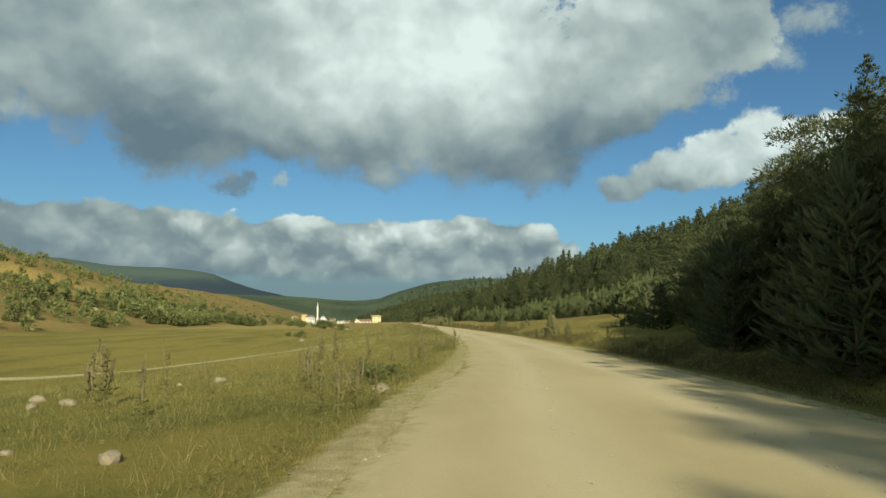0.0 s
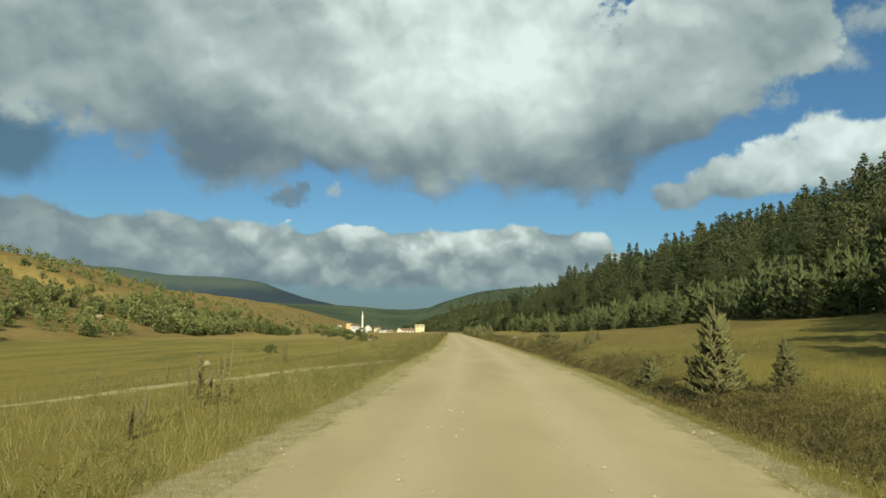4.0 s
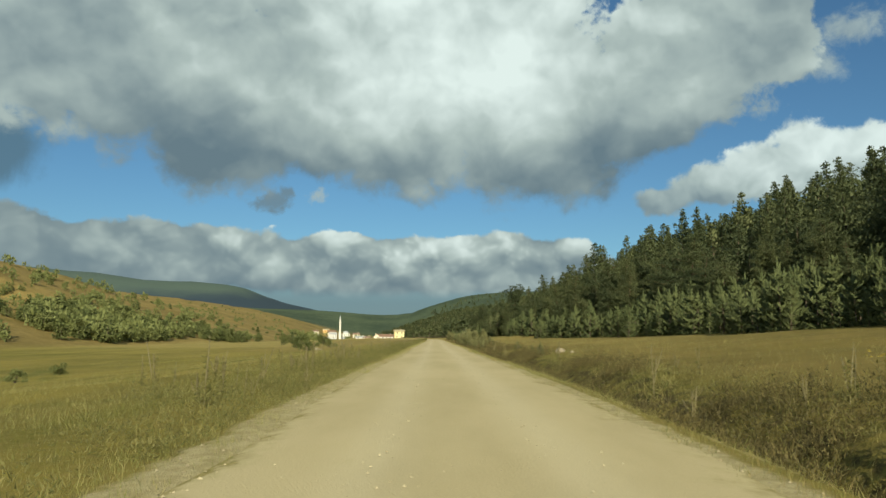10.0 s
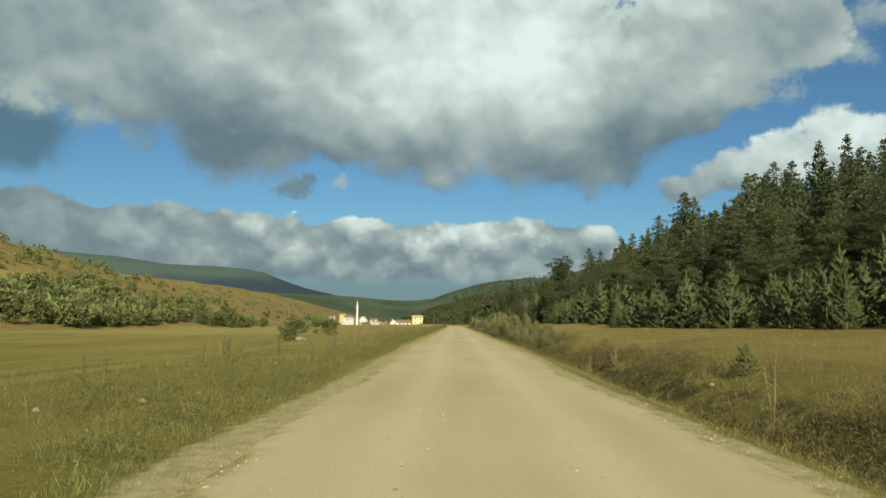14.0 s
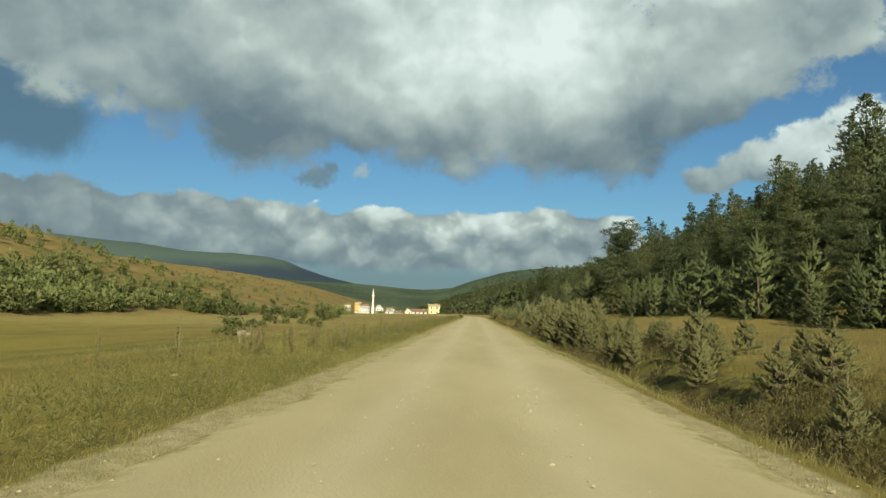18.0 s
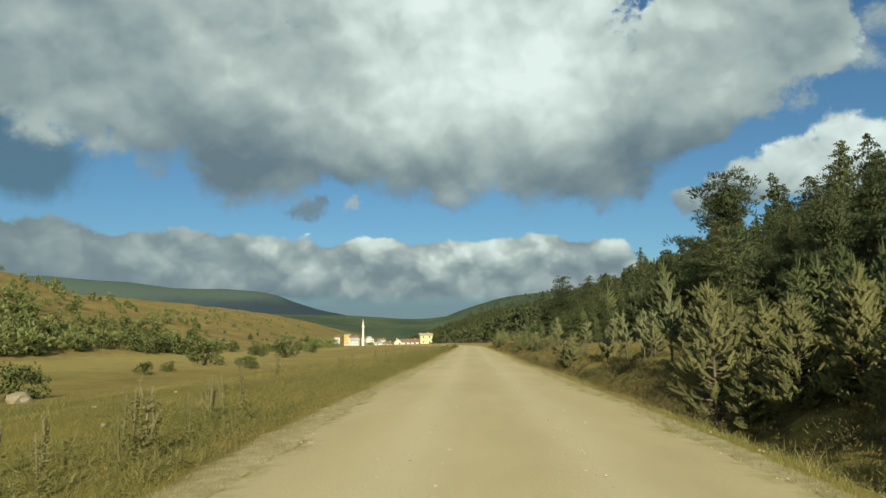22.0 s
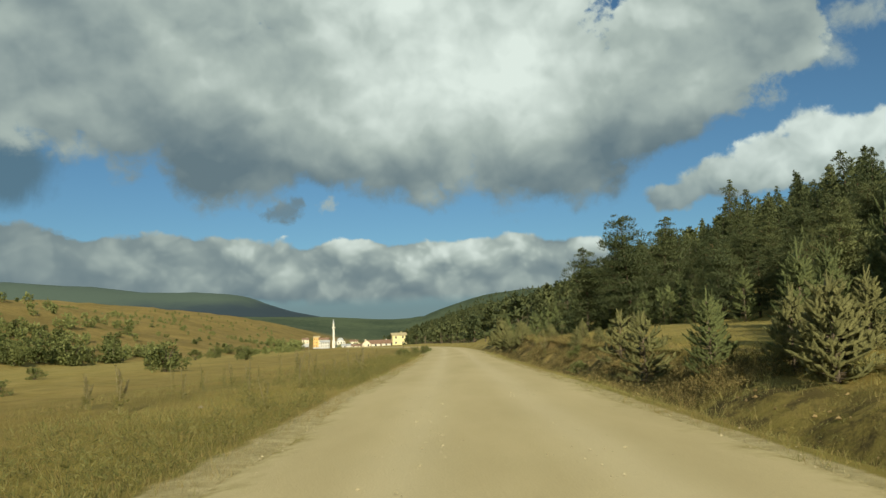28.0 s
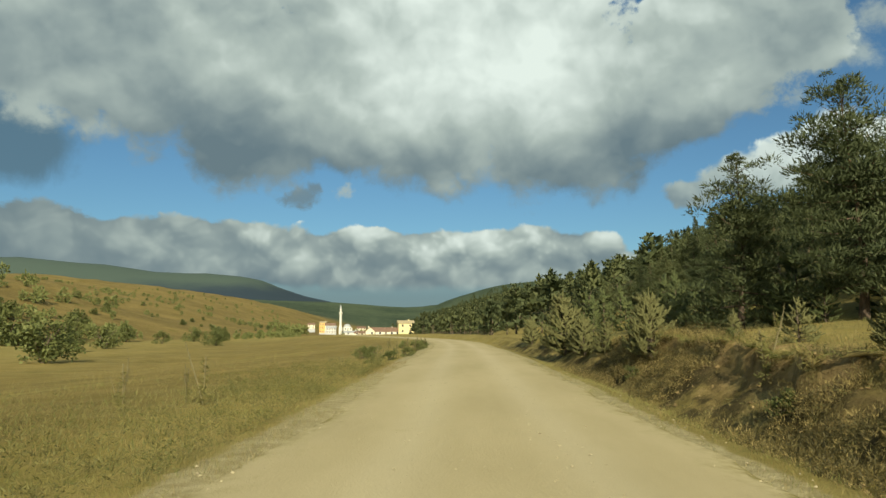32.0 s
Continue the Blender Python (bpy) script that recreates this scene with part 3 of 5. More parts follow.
def build_ground():
    across = grid_axis([(-4600, -1000, 120), (-1000, -300, 25), (-300, -120, 5), (-120, -40, 3), (-40, -12, 1.2), (-12, 3, 0.3), (3, 10, 0.2), (10, 14, 0.4), (14, 40, 1.2), (40, 130, 5), (130, 500, 25), (500, 4600, 140)])
    along = grid_axis([(-350, -30, 10), (-30, 0, 1.2), (0, 300, 0.6), (300, 352, 0.28), (352, 380, 0.6), (380, 500, 2), (500, 1200, 8), (1200, 1800, 20), (1800, 4900, 50)])
    gx, gy = np.meshgrid(across, along)
    # near columns follow the bends of the road
    gx = gx + road_mid(gy) * ss(np.abs(gx), 60, 14)
    gz = land(gx, gy)
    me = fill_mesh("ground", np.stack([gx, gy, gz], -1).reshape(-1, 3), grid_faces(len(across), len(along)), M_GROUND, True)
    x, y = gx.ravel(), gy.ravel()
    d = x - road_mid(y)
    hill = ss(-x, 106, 118) * 0.9 + 0.55 * ss(-d, 5, 9) * ss(-d, 75, 30) * ss(y, 225, 290) * ss(y, 620, 500)
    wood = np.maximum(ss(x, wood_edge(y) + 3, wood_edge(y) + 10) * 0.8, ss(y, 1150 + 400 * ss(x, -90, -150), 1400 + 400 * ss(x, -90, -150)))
    soil = np.exp(-((d - 5.9) / 1.1) ** 2) * np.interp(y, [0, 200, 235, 290, 322, 345, 354, 380], [0, 0, 0.15, 0.15, 0.95, 1, 0.5, 0])
    hill = np.maximum(hill, 0.6 * ss(d, 5.5, 8) * ss(x, wood_edge(y) + 2, wood_edge(y) - 1) * ss(y, 70, 95) * ss(y, 310, 285))
    on_track = 0.7 * np.exp(-((x - track_x(y)) / 1.3) ** 2) * (y > 12) * (y < 78)
    dust = np.clip(np.exp(-(np.maximum(np.abs(d) - half_width(y), 0) / np.where(d < 0, 0.5, 0.2)) ** 2) + on_track, 0, 1) * (np.abs(d) < 60) * (y < 860)
    # band along the ditch where the ground colour is darkened
    ditch_dark = np.exp(-((d - half_width(y) - 2.1) / 1.05) ** 2) * ss(y, 40, 60) * ss(y, 420, 380)
    colour_points(me, "dust", np.stack([dust, ditch_dark, dust * 0], -1))
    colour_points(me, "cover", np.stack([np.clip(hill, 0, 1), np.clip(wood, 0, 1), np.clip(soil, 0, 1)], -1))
    tagged(new("ground", me), "dry yellow-green meadow, ochre hillsides and wooded slopes of a valley", "ground", kind="structure")


def build_road():
    along = grid_axis([(-60, 0, 1.5), (0, 345, 0.4), (345, 470, 1.0), (470, 880, 4)])
    across = np.sign(np.linspace(-1, 1, 29)) * np.abs(np.linspace(-1, 1, 29)) ** 0.8
    u, gy = np.meshgrid(across, along)
    hw = half_width(gy) + 0.14 * wave(u * 0 + np.sign(u) * 7, gy, 1.6, 2.0) + 0.08 * wave(np.sign(u) * 3, gy, 0.5, 5.0) + 0.12 * wave(np.sign(u) * 4, gy, 5.0, 3.0)
    out = hw + 0.45
    gx = road_mid(gy) + u * out
    v = np.abs(u) * out / hw
    crown = 0.05 * np.maximum(1 - v ** 2, 0) - 0.03 * np.exp(-((v - 0.36) / 0.12) ** 2) + 0.006 * wave(gx, gy, 0.5)
    lip = -0.045 * ss(v, 0.85, 1.0) - 0.03 * ss(v, 1.0, 1.15)
    gz = 0.012 + crown + lip
    far = ss(gy, 400, 440)
    gz = gz + far * 0.03 + np.where(gy > 540, land(gx, gy) * ss(gy, 540, 560) + 0.06, 0.0)
    me = fill_mesh("road", np.stack([gx, gy, gz], -1).reshape(-1, 3), grid_faces(len(across), len(along)), M_ROAD, True)
    lane = np.exp(-((v - 0.36) / 0.14) ** 2).ravel()
    rim = np.clip((v.ravel() - 0.72) / 0.42, 0, 1)
    colour_points(me, "lane", np.stack([lane, rim, rim * 0], -1))
    tagged(new("road", me), "pale dusty gravel road with faint wheel tracks", "road", kind="structure")


def build_track():
    along = np.arange(12, 78, 0.3)
    u, gy = np.meshgrid(np.linspace(-1, 1, 9), along)
    slant = np.hypot(1, track_x(gy + 1.5) / 3 - track_x(gy - 1.5) / 3)
    gx = track_x(gy) + u * slant * (np.interp(gy, [31, 55, 64, 70, 78], [1.9, 1.8, 1.0, 0.45, 0.2]) + 0.2 * wave(np.sign(u) * 5, gy, 0.9, 3.0))
    gz = land(gx, gy) + 0.025 - 0.05 * ss(np.abs(u), 0.7, 1.0)
    me = fill_mesh("side_track", np.stack([gx, gy, gz], -1).reshape(-1, 3), grid_faces(9, len(along)), M_ROAD, True)
    lane = np.exp(-((np.abs(u) - 0.5) / 0.2) ** 2).ravel()
    colour_points(me, "lane", np.stack([lane, 0.5 * ss(np.abs(u), 0.6, 1.0).ravel(), lane * 0], -1))
    tagged(new("side_track", me), "narrow pale dirt track joining the gravel road", "track", kind="structure")


build_ground()
build_road()
build_track()

# ---- plants ----
def ground_at(x, y):
    return float(land(x, y))


def tube(points, radii, sides=6):
    """Tapered tube along points: vertices and triangles."""
    pts, rad = np.asarray(points, float), np.asarray(radii, float)
    ang = np.linspace(0, 2 * np.pi, sides, endpoint=False)
    way = np.gradient(pts, axis=0)
    way /= np.linalg.norm(way, axis=1, keepdims=True) + 1e-9
    ref = np.where(np.abs(way[:, 2:3]) < 0.8, [[0, 0, 1.0]], [[1.0, 0, 0]])
    a = np.cross(way, ref)
    a /= np.linalg.norm(a, axis=1, keepdims=True) + 1e-9
    b = np.cross(way, a)
    ring = pts[:, None] + rad[:, None, None] * (np.cos(ang)[None, :, None] * a[:, None] + np.sin(ang)[None, :, None] * b[:, None])
    m = len(pts)
    i = np.arange(m * sides).reshape(m, sides)
    j = np.roll(i, -1, 1)
    q = np.stack([i[:-1], j[:-1], j[1:], i[1:]], -1).reshape(-1, 4)
    return ring.reshape(-1, 3), np.concatenate([q[:, [0, 1, 2]], q[:, [0, 2, 3]]])


def joined(pieces):
    """Join (vertices, triangles) pairs."""
    vs, fs, n = [], [], 0
    for v, f in pieces:
        vs.append(v)
        fs.append(np.asarray(f) + n)
        n += len(v)
    return np.concatenate(vs), np.concatenate(fs)


def blades(base, way, length, width, rng):
    """One slim triangle for each row: from base along way."""
    n = len(base)
    side = np.cross(way, rng.normal(size=(n, 3)))
    side /= np.linalg.norm(side, axis=1, keepdims=True) + 1e-9
    side = side * np.asarray(width)[:, None] / 2
    tip = base + way * np.asarray(length)[:, None]
    v = np.stack([base - side, base + side, tip], 1).reshape(-1, 3)
    return v, np.arange(3 * n).reshape(n, 3)


def tufts(rng, centres, axis, radius, per, length, width, up=0.35, flat=0.55):
    """Bunches of needles or leaves round centres."""
    n = len(centres)
    off = rng.normal(size=(n, per, 3))
    off /= np.linalg.norm(off, axis=2, keepdims=True)
    off[..., 2] = off[..., 2] * flat
    way = off + np.asarray(axis)[:, None, :] * 0.7 + np.array([0, 0, up])
    way /= np.linalg.norm(way, axis=2, keepdims=True)
    r = np.broadcast_to(np.asarray(radius, float), (n,))
    base = centres[:, None] + off * (r[:, None, None] * rng.uniform(0.15, 0.85, (n, per, 1)))
    ln = length * rng.uniform(0.7, 1.3, n * per)
    wd = width * rng.uniform(0.7, 1.3, n * per)
    return blades(base.reshape(-1, 3), way.reshape(-1, 3), ln, wd, rng)


def pads(rng, centres, radii, per, length, width, flat=0.30):
    """Cushions of foliage: short upswept needle sprays set over a flat patch."""
    n = len(centres)
    c, r = np.asarray(centres)[:, None], np.asarray(radii, float)[:, None, None]
    a, q = rng.uniform(0, 6.28, (n, per)), np.sqrt(rng.random((n, per)))
    d = np.stack([np.cos(a) * q, np.sin(a) * q, (0.75 - q * q * 0.75) * flat + rng.normal(size=(n, per)) * 0.17], -1)
    base = (c + d * r).reshape(-1, 3)
    way = d * 1.1 + rng.normal(size=d.shape) * 0.3 + np.array([0, 0, 0.55])
    way = (way / np.linalg.norm(way, axis=2, keepdims=True)).reshape(-1, 3)
    small = np.repeat(np.clip(np.asarray(radii, float) / np.median(radii), 0.55, 1.0), per)
    ln, wd = length * small * rng.uniform(0.65, 1.35, n * per), width * small * rng.uniform(0.7, 1.3, n * per)
    return blades(base, way, ln, wd, rng)


def rounded(verts, faces, share):
    """Normals of a crown: those of its brushes, drawn towards the round of the whole crown."""
    v = np.asarray(verts, float)
    p = v[np.asarray(faces)]
    fn = np.cross(p[:, 1] - p[:, 0], p[:, 2] - p[:, 0])
    fn /= np.linalg.norm(fn, axis=1, keepdims=True) + 1e-9
    own = np.zeros_like(v)
    for k in range(3):
        np.add.at(own, np.asarray(faces)[:, k], fn)
    own /= np.linalg.norm(own, axis=1, keepdims=True) + 1e-9
    wide, tall = np.percentile(np.hypot(v[:, 0], v[:, 1]), 90), v[:, 2].max()
    out = np.stack([v[:, 0] / wide, v[:, 1] / wide, (v[:, 2] / tall - 0.45) * 1.1 + 0.25], -1)
    out /= np.linalg.norm(out, axis=1, keepdims=True) + 1e-9
    n = own * (1 - share) + out * share
    return n / (np.linalg.norm(n, axis=1, keepdims=True) + 1e-9)


def part(name, verts, faces, mat, parent, label=""):
    ob = new(name, fill_mesh(name, verts, faces, mat, True, None, rounded(verts, faces, 0.5) if name == "crown" else None))
    ob.parent = parent
    if label:
        tagged(ob, label)
    return ob


def pine_shape(rng, h, bare=0.08, spread=0.26, limbs=60, per=86, pad=0.78, length=0.30, width=0.082, waist=0.0, sides=8, top=0.8, cone=1.25):
    """A grown Scots pine: bent trunk, uneven limbs, foliage in flat cushions, pointed broken crown."""
    bend = rng.normal(size=2) * 0.03 * h
    def stem(z):
        u = z / h
        return np.array([bend[0] * u * u + 0.015 * h * math.sin(u * 5 + bend[1]), bend[1] * u * u, z])
    zs = np.linspace(0, h * 0.96, 11)
    r0 = 0.016 * h + 0.03
    wood = [tube([stem(z) for z in zs], r0 * (1 - zs / h) ** 1.2 + 0.010 + 0.03 * np.exp(-zs * 3), sides)]
    cen, rad = [], []
    turn, lop, lob = rng.uniform(0, 6), rng.uniform(0, 6.28), rng.uniform(0, 6.28, 3)
    for k in range(limbs):
        u = ((k - k % 4 + 2) / limbs) ** 0.92 + rng.normal() * 0.012
        u = min(max(u, 0.0), 0.99)
        z = h * (bare + (1 - bare) * u * 0.975)
        turn += 2.4 + rng.normal() * 0.5
        lump = 1 + 0.22 * math.sin(turn * 2 + u * 7 + lob[0]) + 0.20 * math.sin(u * 13 + lob[1]) + 0.15 * math.cos(turn - lop)
        if waist and 0.50 < u < 0.64:
            lump *= waist
        wide = spread * h * min(1.0, 0.7 + 1.8 * u) * max(1 - u ** cone, 0.0) ** top * lump + 0.07
        ln = wide * rng.uniform(0.62, 1.12)
        lift = -0.10 + 0.75 * u * u + rng.uniform(-0.14, 0.18)
        way = np.array([math.cos(turn), math.sin(turn), lift])
        across = np.array([-way[1], way[0], 0.0])
        rise = lambda q: np.array([0, 0, ln * (0.22 * q * q - 0.12 * q)])
        foot = stem(z)
        if ln > 0.6:
            wood.append(tube([foot + way * ln * q + rise(q) for q in (0, 0.5, 0.95)], [0.006 * h * (1 - u) + 0.014, 0.02, 0.008], 3))
        count = max(1, int(round(ln * 0.72 / (pad * 1.05))))
        for q in np.linspace(1.0, 0.34 if count > 1 else 1.0, count):
            fan = ln * 0.30 * (1.25 - q)
            for s in ((-1, 0, 1) if fan > pad * 0.55 else (0,)):
                cen.append(foot + way * ln * q + across * fan * s * rng.uniform(0.7, 1.3) + rise(q) + rng.normal(size=3) * pad * 0.16)
                rad.append(pad * rng.uniform(0.65, 1.25) * min(1.0, max(0.24, 0.18 + 0.62 * ln / (1.5 * pad))))
    # foliage close round the upper stem, narrowing to a pointed leader
    for u in np.linspace(0.42, 0.985, 22):
        room = max(spread * h * (1 - u) * 0.8, 0.0)
        a = rng.uniform(0, 6.28)
        cen.append(stem(h * u) + np.array([math.cos(a), math.sin(a), 0]) * room * 0.35)
        rad.append(min(pad, 0.15 * pad + room * 0.85))
    needles = pads(rng, np.array(cen), np.array(rad), per, length, width)
    return wood[0], joined(wood[1:] or wood), needles


def young_shape(rng, h, bare=0.02, spread=0.36, fat=0.029, shoot=0.17, gap=0.20, whorl=6, sprigs=4, fur=13, needle=0.07, lift=0.02):
    """A young pine: whorls of upswept shoots, each a furry rod of needles, dense to the ground."""
    lean = rng.normal(size=2) * 0.04 * h
    stem = lambda z: np.array([lean[0] * (z / h) ** 2, lean[1] * (z / h) ** 2, z])
    zs = np.linspace(0, h * 0.9, 6)
    wood = [tube([stem(z) for z in zs], np.linspace(0.011 * h + 0.014, 0.008, 6), 6)]
    rods, base, way = [], [], []

    def rod(foot, head, ln, bow, size=1.0):
        pts = [foot + head * ln * q + np.array([0, 0, bow * ln * q * q]) for q in (0.0, 0.6, 1.05)]
        pts = [p + rng.normal(size=3) * 0.006 for p in pts]
        rods.append(tube(pts, np.array([0.6, 0.95, 0.2]) * fat * size, 4 if fat < 0.055 else 3))
        n = max(3, int(fur * min(1.6, ln / shoot)))
        q = rng.uniform(0.02, 1.05, n)[:, None]
        out = rng.normal(size=(n, 3))
        out -= head * (out @ head)[:, None]
        out /= np.linalg.norm(out, axis=1, keepdims=True)
        fwd = head + np.array([0, 0, 2 * bow]) * q
        base.append(foot + head * ln * q + np.array([0, 0, bow * ln]) * q * q + out * fat * size * 0.4)
        w = out + fwd * 0.9
        way.append(w / np.linalg.norm(w, axis=1, keepdims=True))

    z = h * bare + 0.05
    while z < h * 0.80:
        u = z / h
        reach = spread * h * (1.02 - u) * (0.8 + 0.2 * min(1, 4 * u)) * rng.uniform(0.85, 1.12)
        a0 = rng.uniform(0, 6)
        for k in range(whorl):
            a = a0 + 6.283 * k / whorl + rng.normal() * 0.22
            ln = reach * rng.uniform(0.7, 1.18)
            head = np.array([math.cos(a), math.sin(a), lift + rng.uniform(-0.05, 0.2) + 0.6 * u * u])
            head /= np.linalg.norm(head)
            foot0 = stem(max(0.04, z + rng.uniform(-0.6, 0.6) * gap * (0.55 + 0.22 * h)))
            wood.append(tube([foot0, foot0 + head * ln * 0.6], [0.010 + 0.003 * h, 0.006], 3))
            start = 0.25 * ln
            rod(foot0 + head * start, head, ln - start, 0.22, 0.9)
            across = np.array([-head[1], head[0], 0])
            many = sprigs if ln > shoot * 1.3 else 1
            for j in range(many):
                q = 0.35 + 0.6 * (j + rng.uniform(0, 1)) / many
                tilt = 0.6 * head + across * (0.75 if (j + k) % 2 else -0.75) * rng.uniform(0.5, 1.2) + np.array([0, 0, rng.uniform(0.15, 0.75)])
                tilt /= np.linalg.norm(tilt)
                foot = foot0 + head * ln * q + np.array([0, 0, 0.2 * ln * q * q])
                rod(foot, tilt, shoot * rng.uniform(0.55, 1.1) * (0.7 + 0.1 * h), 0.2, 0.95)
        z += gap * rng.uniform(0.85, 1.15) * (0.55 + 0.22 * h)
    up = np.array([0, 0, 1.0])
    rod(stem(h * 0.62), up, h * 0.38, 0.0, 1.05)
    for k in range(4):
        a = rng.uniform(0, 6.28)
        head = np.array([0.42 * math.cos(a), 0.42 * math.sin(a), 1.0])
        rod(stem(h * rng.uniform(0.68, 0.86)), head / np.linalg.norm(head), h * 0.12 + 0.06, 0.1, 0.9)
    base, way = np.concatenate(base), np.concatenate(way)
    ln = needle * rng.uniform(0.7, 1.25, len(base))
    needles = blades(base, way, ln, ln * 0.26, rng)
    return wood[0], joined(wood[1:]), joined(rods + [needles])


def oak_shape(rng, h, wide=0.55, per=4, dense=1.0):
    """A round low oak or shrub: forked stems and lumpy leaf masses with gaps."""
    stems, cen = [], []
    n = rng.integers(3, 6)
    for k in range(n):
        a = 6.283 * k / n + rng.normal() * 0.3
        tip = np.array([math.cos(a) * wide * h * 0.55, math.sin(a) * wide * h * 0.55, h * rng.uniform(0.55, 0.8)])
        mid = tip * np.array([0.35, 0.35, 0.5])
        stems.append(tube([(0, 0, -0.1), mid, tip], [0.045 * h ** 0.8, 0.03 * h ** 0.8, 0.012], 5))
    lobes = rng.integers(20, 25)
    for k in range(lobes):
        a, e = rng.uniform(0, 6.283), rng.random() ** 1.5
        r = wide * h * (1 - 0.45 * e ** 2) * 0.85 * rng.random() ** 0.6
        c = np.array([math.cos(a) * r, math.sin(a) * r, h * (0.12 + 0.68 * e)])
        lr = h * rng.uniform(0.17, 0.27)
        p = rng.normal(size=(int((14 + 3 * h) * dense), 3))
        p /= np.linalg.norm(p, axis=1, keepdims=True)
        p = p * rng.uniform(0.55, 1.0, (len(p), 1)) * np.array([1, 1, 0.75]) * lr
        cen.append(c + p)
    cen = np.concatenate(cen)
    cen = cen[cen[:, 2] > 0.04 * h]
    leaves = tufts(rng, cen, np.zeros_like(cen), 0.05 * h, per + 1, (0.052 * h + 0.035) / dense ** 0.5, (0.05 * h + 0.028) / dense ** 0.5, 0.2, 0.9)
    return joined(stems), leaves


def model_pine(seed, h, **kw):
    trunk, limbs, needles = pine_shape(np.random.default_rng(seed), h, **kw)
    ob = new("pine_tree")
    tagged(ob, "tall Scots pine with reddish upper trunk and dark green crown", "pine tree", "pines of the wood")
    part("trunk", *joined([trunk, limbs]), M_PBARK, ob, "grey-brown to orange bark")
    part("crown", *needles, M_PINE, ob)
    return ob


def model_young(seed, h, mat=M_YOUNG, **kw):
    trunk, limbs, needles = young_shape(np.random.default_rng(seed), h, **kw)
    ob = new("young_pine")
    tagged(ob, "young pine with upswept pale green shoots at the meadow edge", "young pine", "young pines beside the road")
    part("trunk", *joined([trunk, limbs]), M_BARK, ob)
    part("crown", *needles, mat, ob)
    return ob


def model_oak(seed, h, wide, per=3, dense=1.0):
    stems, leaves = oak_shape(np.random.default_rng(seed), h, wide, per, dense)
    ob = new("oak_shrub")
    tagged(ob, "rounded dark green oak shrub on dry grass", "shrub", "shrubs of the valley")
    part("trunk", *stems, M_BARK, ob)
    part("crown", *leaves, M_OAK, ob)
    return ob


class Stand:
    """Plants one model many times: the model itself is the first plant."""

    def __init__(self, models):
        self.models, self.used, self.first = models, 0, [True] * len(models)
        self.heights = [max(v.co.z for c in m.children for v in c.data.vertices) for m in models]

    def plant(self, x, y, height, turn, which=None, sink=0.05, label=""):
        i = self.used % len(self.models) if which is None else which
        self.used += 1
        m = pose(x, y, ground_at(x, y) - sink, 0, 0, turn) @ Matrix.Scale(height / self.heights[i], 4)
        src = self.models[i]
        if self.first[i]:
            self.first[i] = False
            src.matrix_basis = m
            ob = src
        else:
            ob = copy_thing(src, Matrix.Identity(4))
            ob.matrix_basis = m
        if label:
            tagged(ob, label)
        return ob


rng = np.random.default_rng(7)
COARSE = dict(whorl=7, fat=0.055, shoot=0.25, gap=0.25, sprigs=5, fur=5, needle=0.11)
pines = Stand([model_pine(11, 12.0, spread=0.25, top=0.9), model_pine(12, 13.0, bare=0.16, spread=0.30, waist=0.25, top=0.55, limbs=64, cone=2.2, per=110, length=0.32, width=0.095), model_pine(13, 10.0, bare=0.03, spread=0.32, limbs=56),
               model_pine(14, 12.5, bare=0.08, spread=0.21, top=0.95), model_pine(15, 12.0, bare=0.2, spread=0.26, limbs=48), model_pine(16, 12.0, bare=0.10, spread=0.33, top=0.6, limbs=66, cone=1.7)])
BRUSH = dict(fat=0.038, shoot=0.20, gap=0.14, whorl=8, sprigs=6, fur=7, needle=0.06)
youngs = Stand([model_young(21, 2.4, spread=0.40, **BRUSH), model_young(22, 2.0, spread=0.46, **BRUSH), model_young(23, 2.7, spread=0.37, **BRUSH), model_young(24, 1.3, spread=0.56, fat=0.034, shoot=0.19, whorl=7, sprigs=3, fur=9)])
slims = Stand([model_young(25, 2.3, bare=0.38, spread=0.36, fat=0.052, shoot=0.26, whorl=5, sprigs=3, gap=0.26, lift=0.30, fur=16, needle=0.055, mat=M_PALE), model_young(26, 2.7, bare=0.34, spread=0.34, fat=0.052, shoot=0.26, whorl=5, sprigs=3, gap=0.26, lift=0.25, fur=16, needle=0.055, mat=M_PALE)])
talls = Stand([model_young(35, 3.6, mat=M_THICKET, spread=0.29, fat=0.036, shoot=0.22, gap=0.16, whorl=7, sprigs=5, fur=9), model_young(36, 3.2, mat=M_THICKET, spread=0.32, fat=0.036, shoot=0.22, gap=0.16, whorl=7, sprigs=5, fur=9)])
darks = Stand([model_young(37, 4.4, mat=M_PINE, spread=0.34, fat=0.05, shoot=0.28, gap=0.19, whorl=7, sprigs=4, fur=6, needle=0.09), model_young(38, 4.0, mat=M_PINE, spread=0.38, fat=0.05, shoot=0.28, gap=0.19, whorl=7, sprigs=4, fur=6, needle=0.09)])
thick = Stand([model_young(27, 4.6, spread=0.34, mat=M_THICKET, **COARSE), model_young(28, 5.2, spread=0.30, mat=M_THICKET, **COARSE), model_young(29, 4.2, spread=0.37, mat=M_THICKET, **COARSE)])
oaks = Stand([model_oak(31, 4.0, 0.55), model_oak(32, 3.4, 0.7), model_oak(33, 4.6, 0.5), model_oak(34, 2.8, 0.85)])
hill_oaks = Stand([model_oak(41, 4.0, 0.46, dense=0.6), model_oak(42, 3.4, 0.55, dense=0.6), model_oak(43, 4.6, 0.42, dense=0.6), model_oak(44, 2.8, 0.62, dense=0.6)])

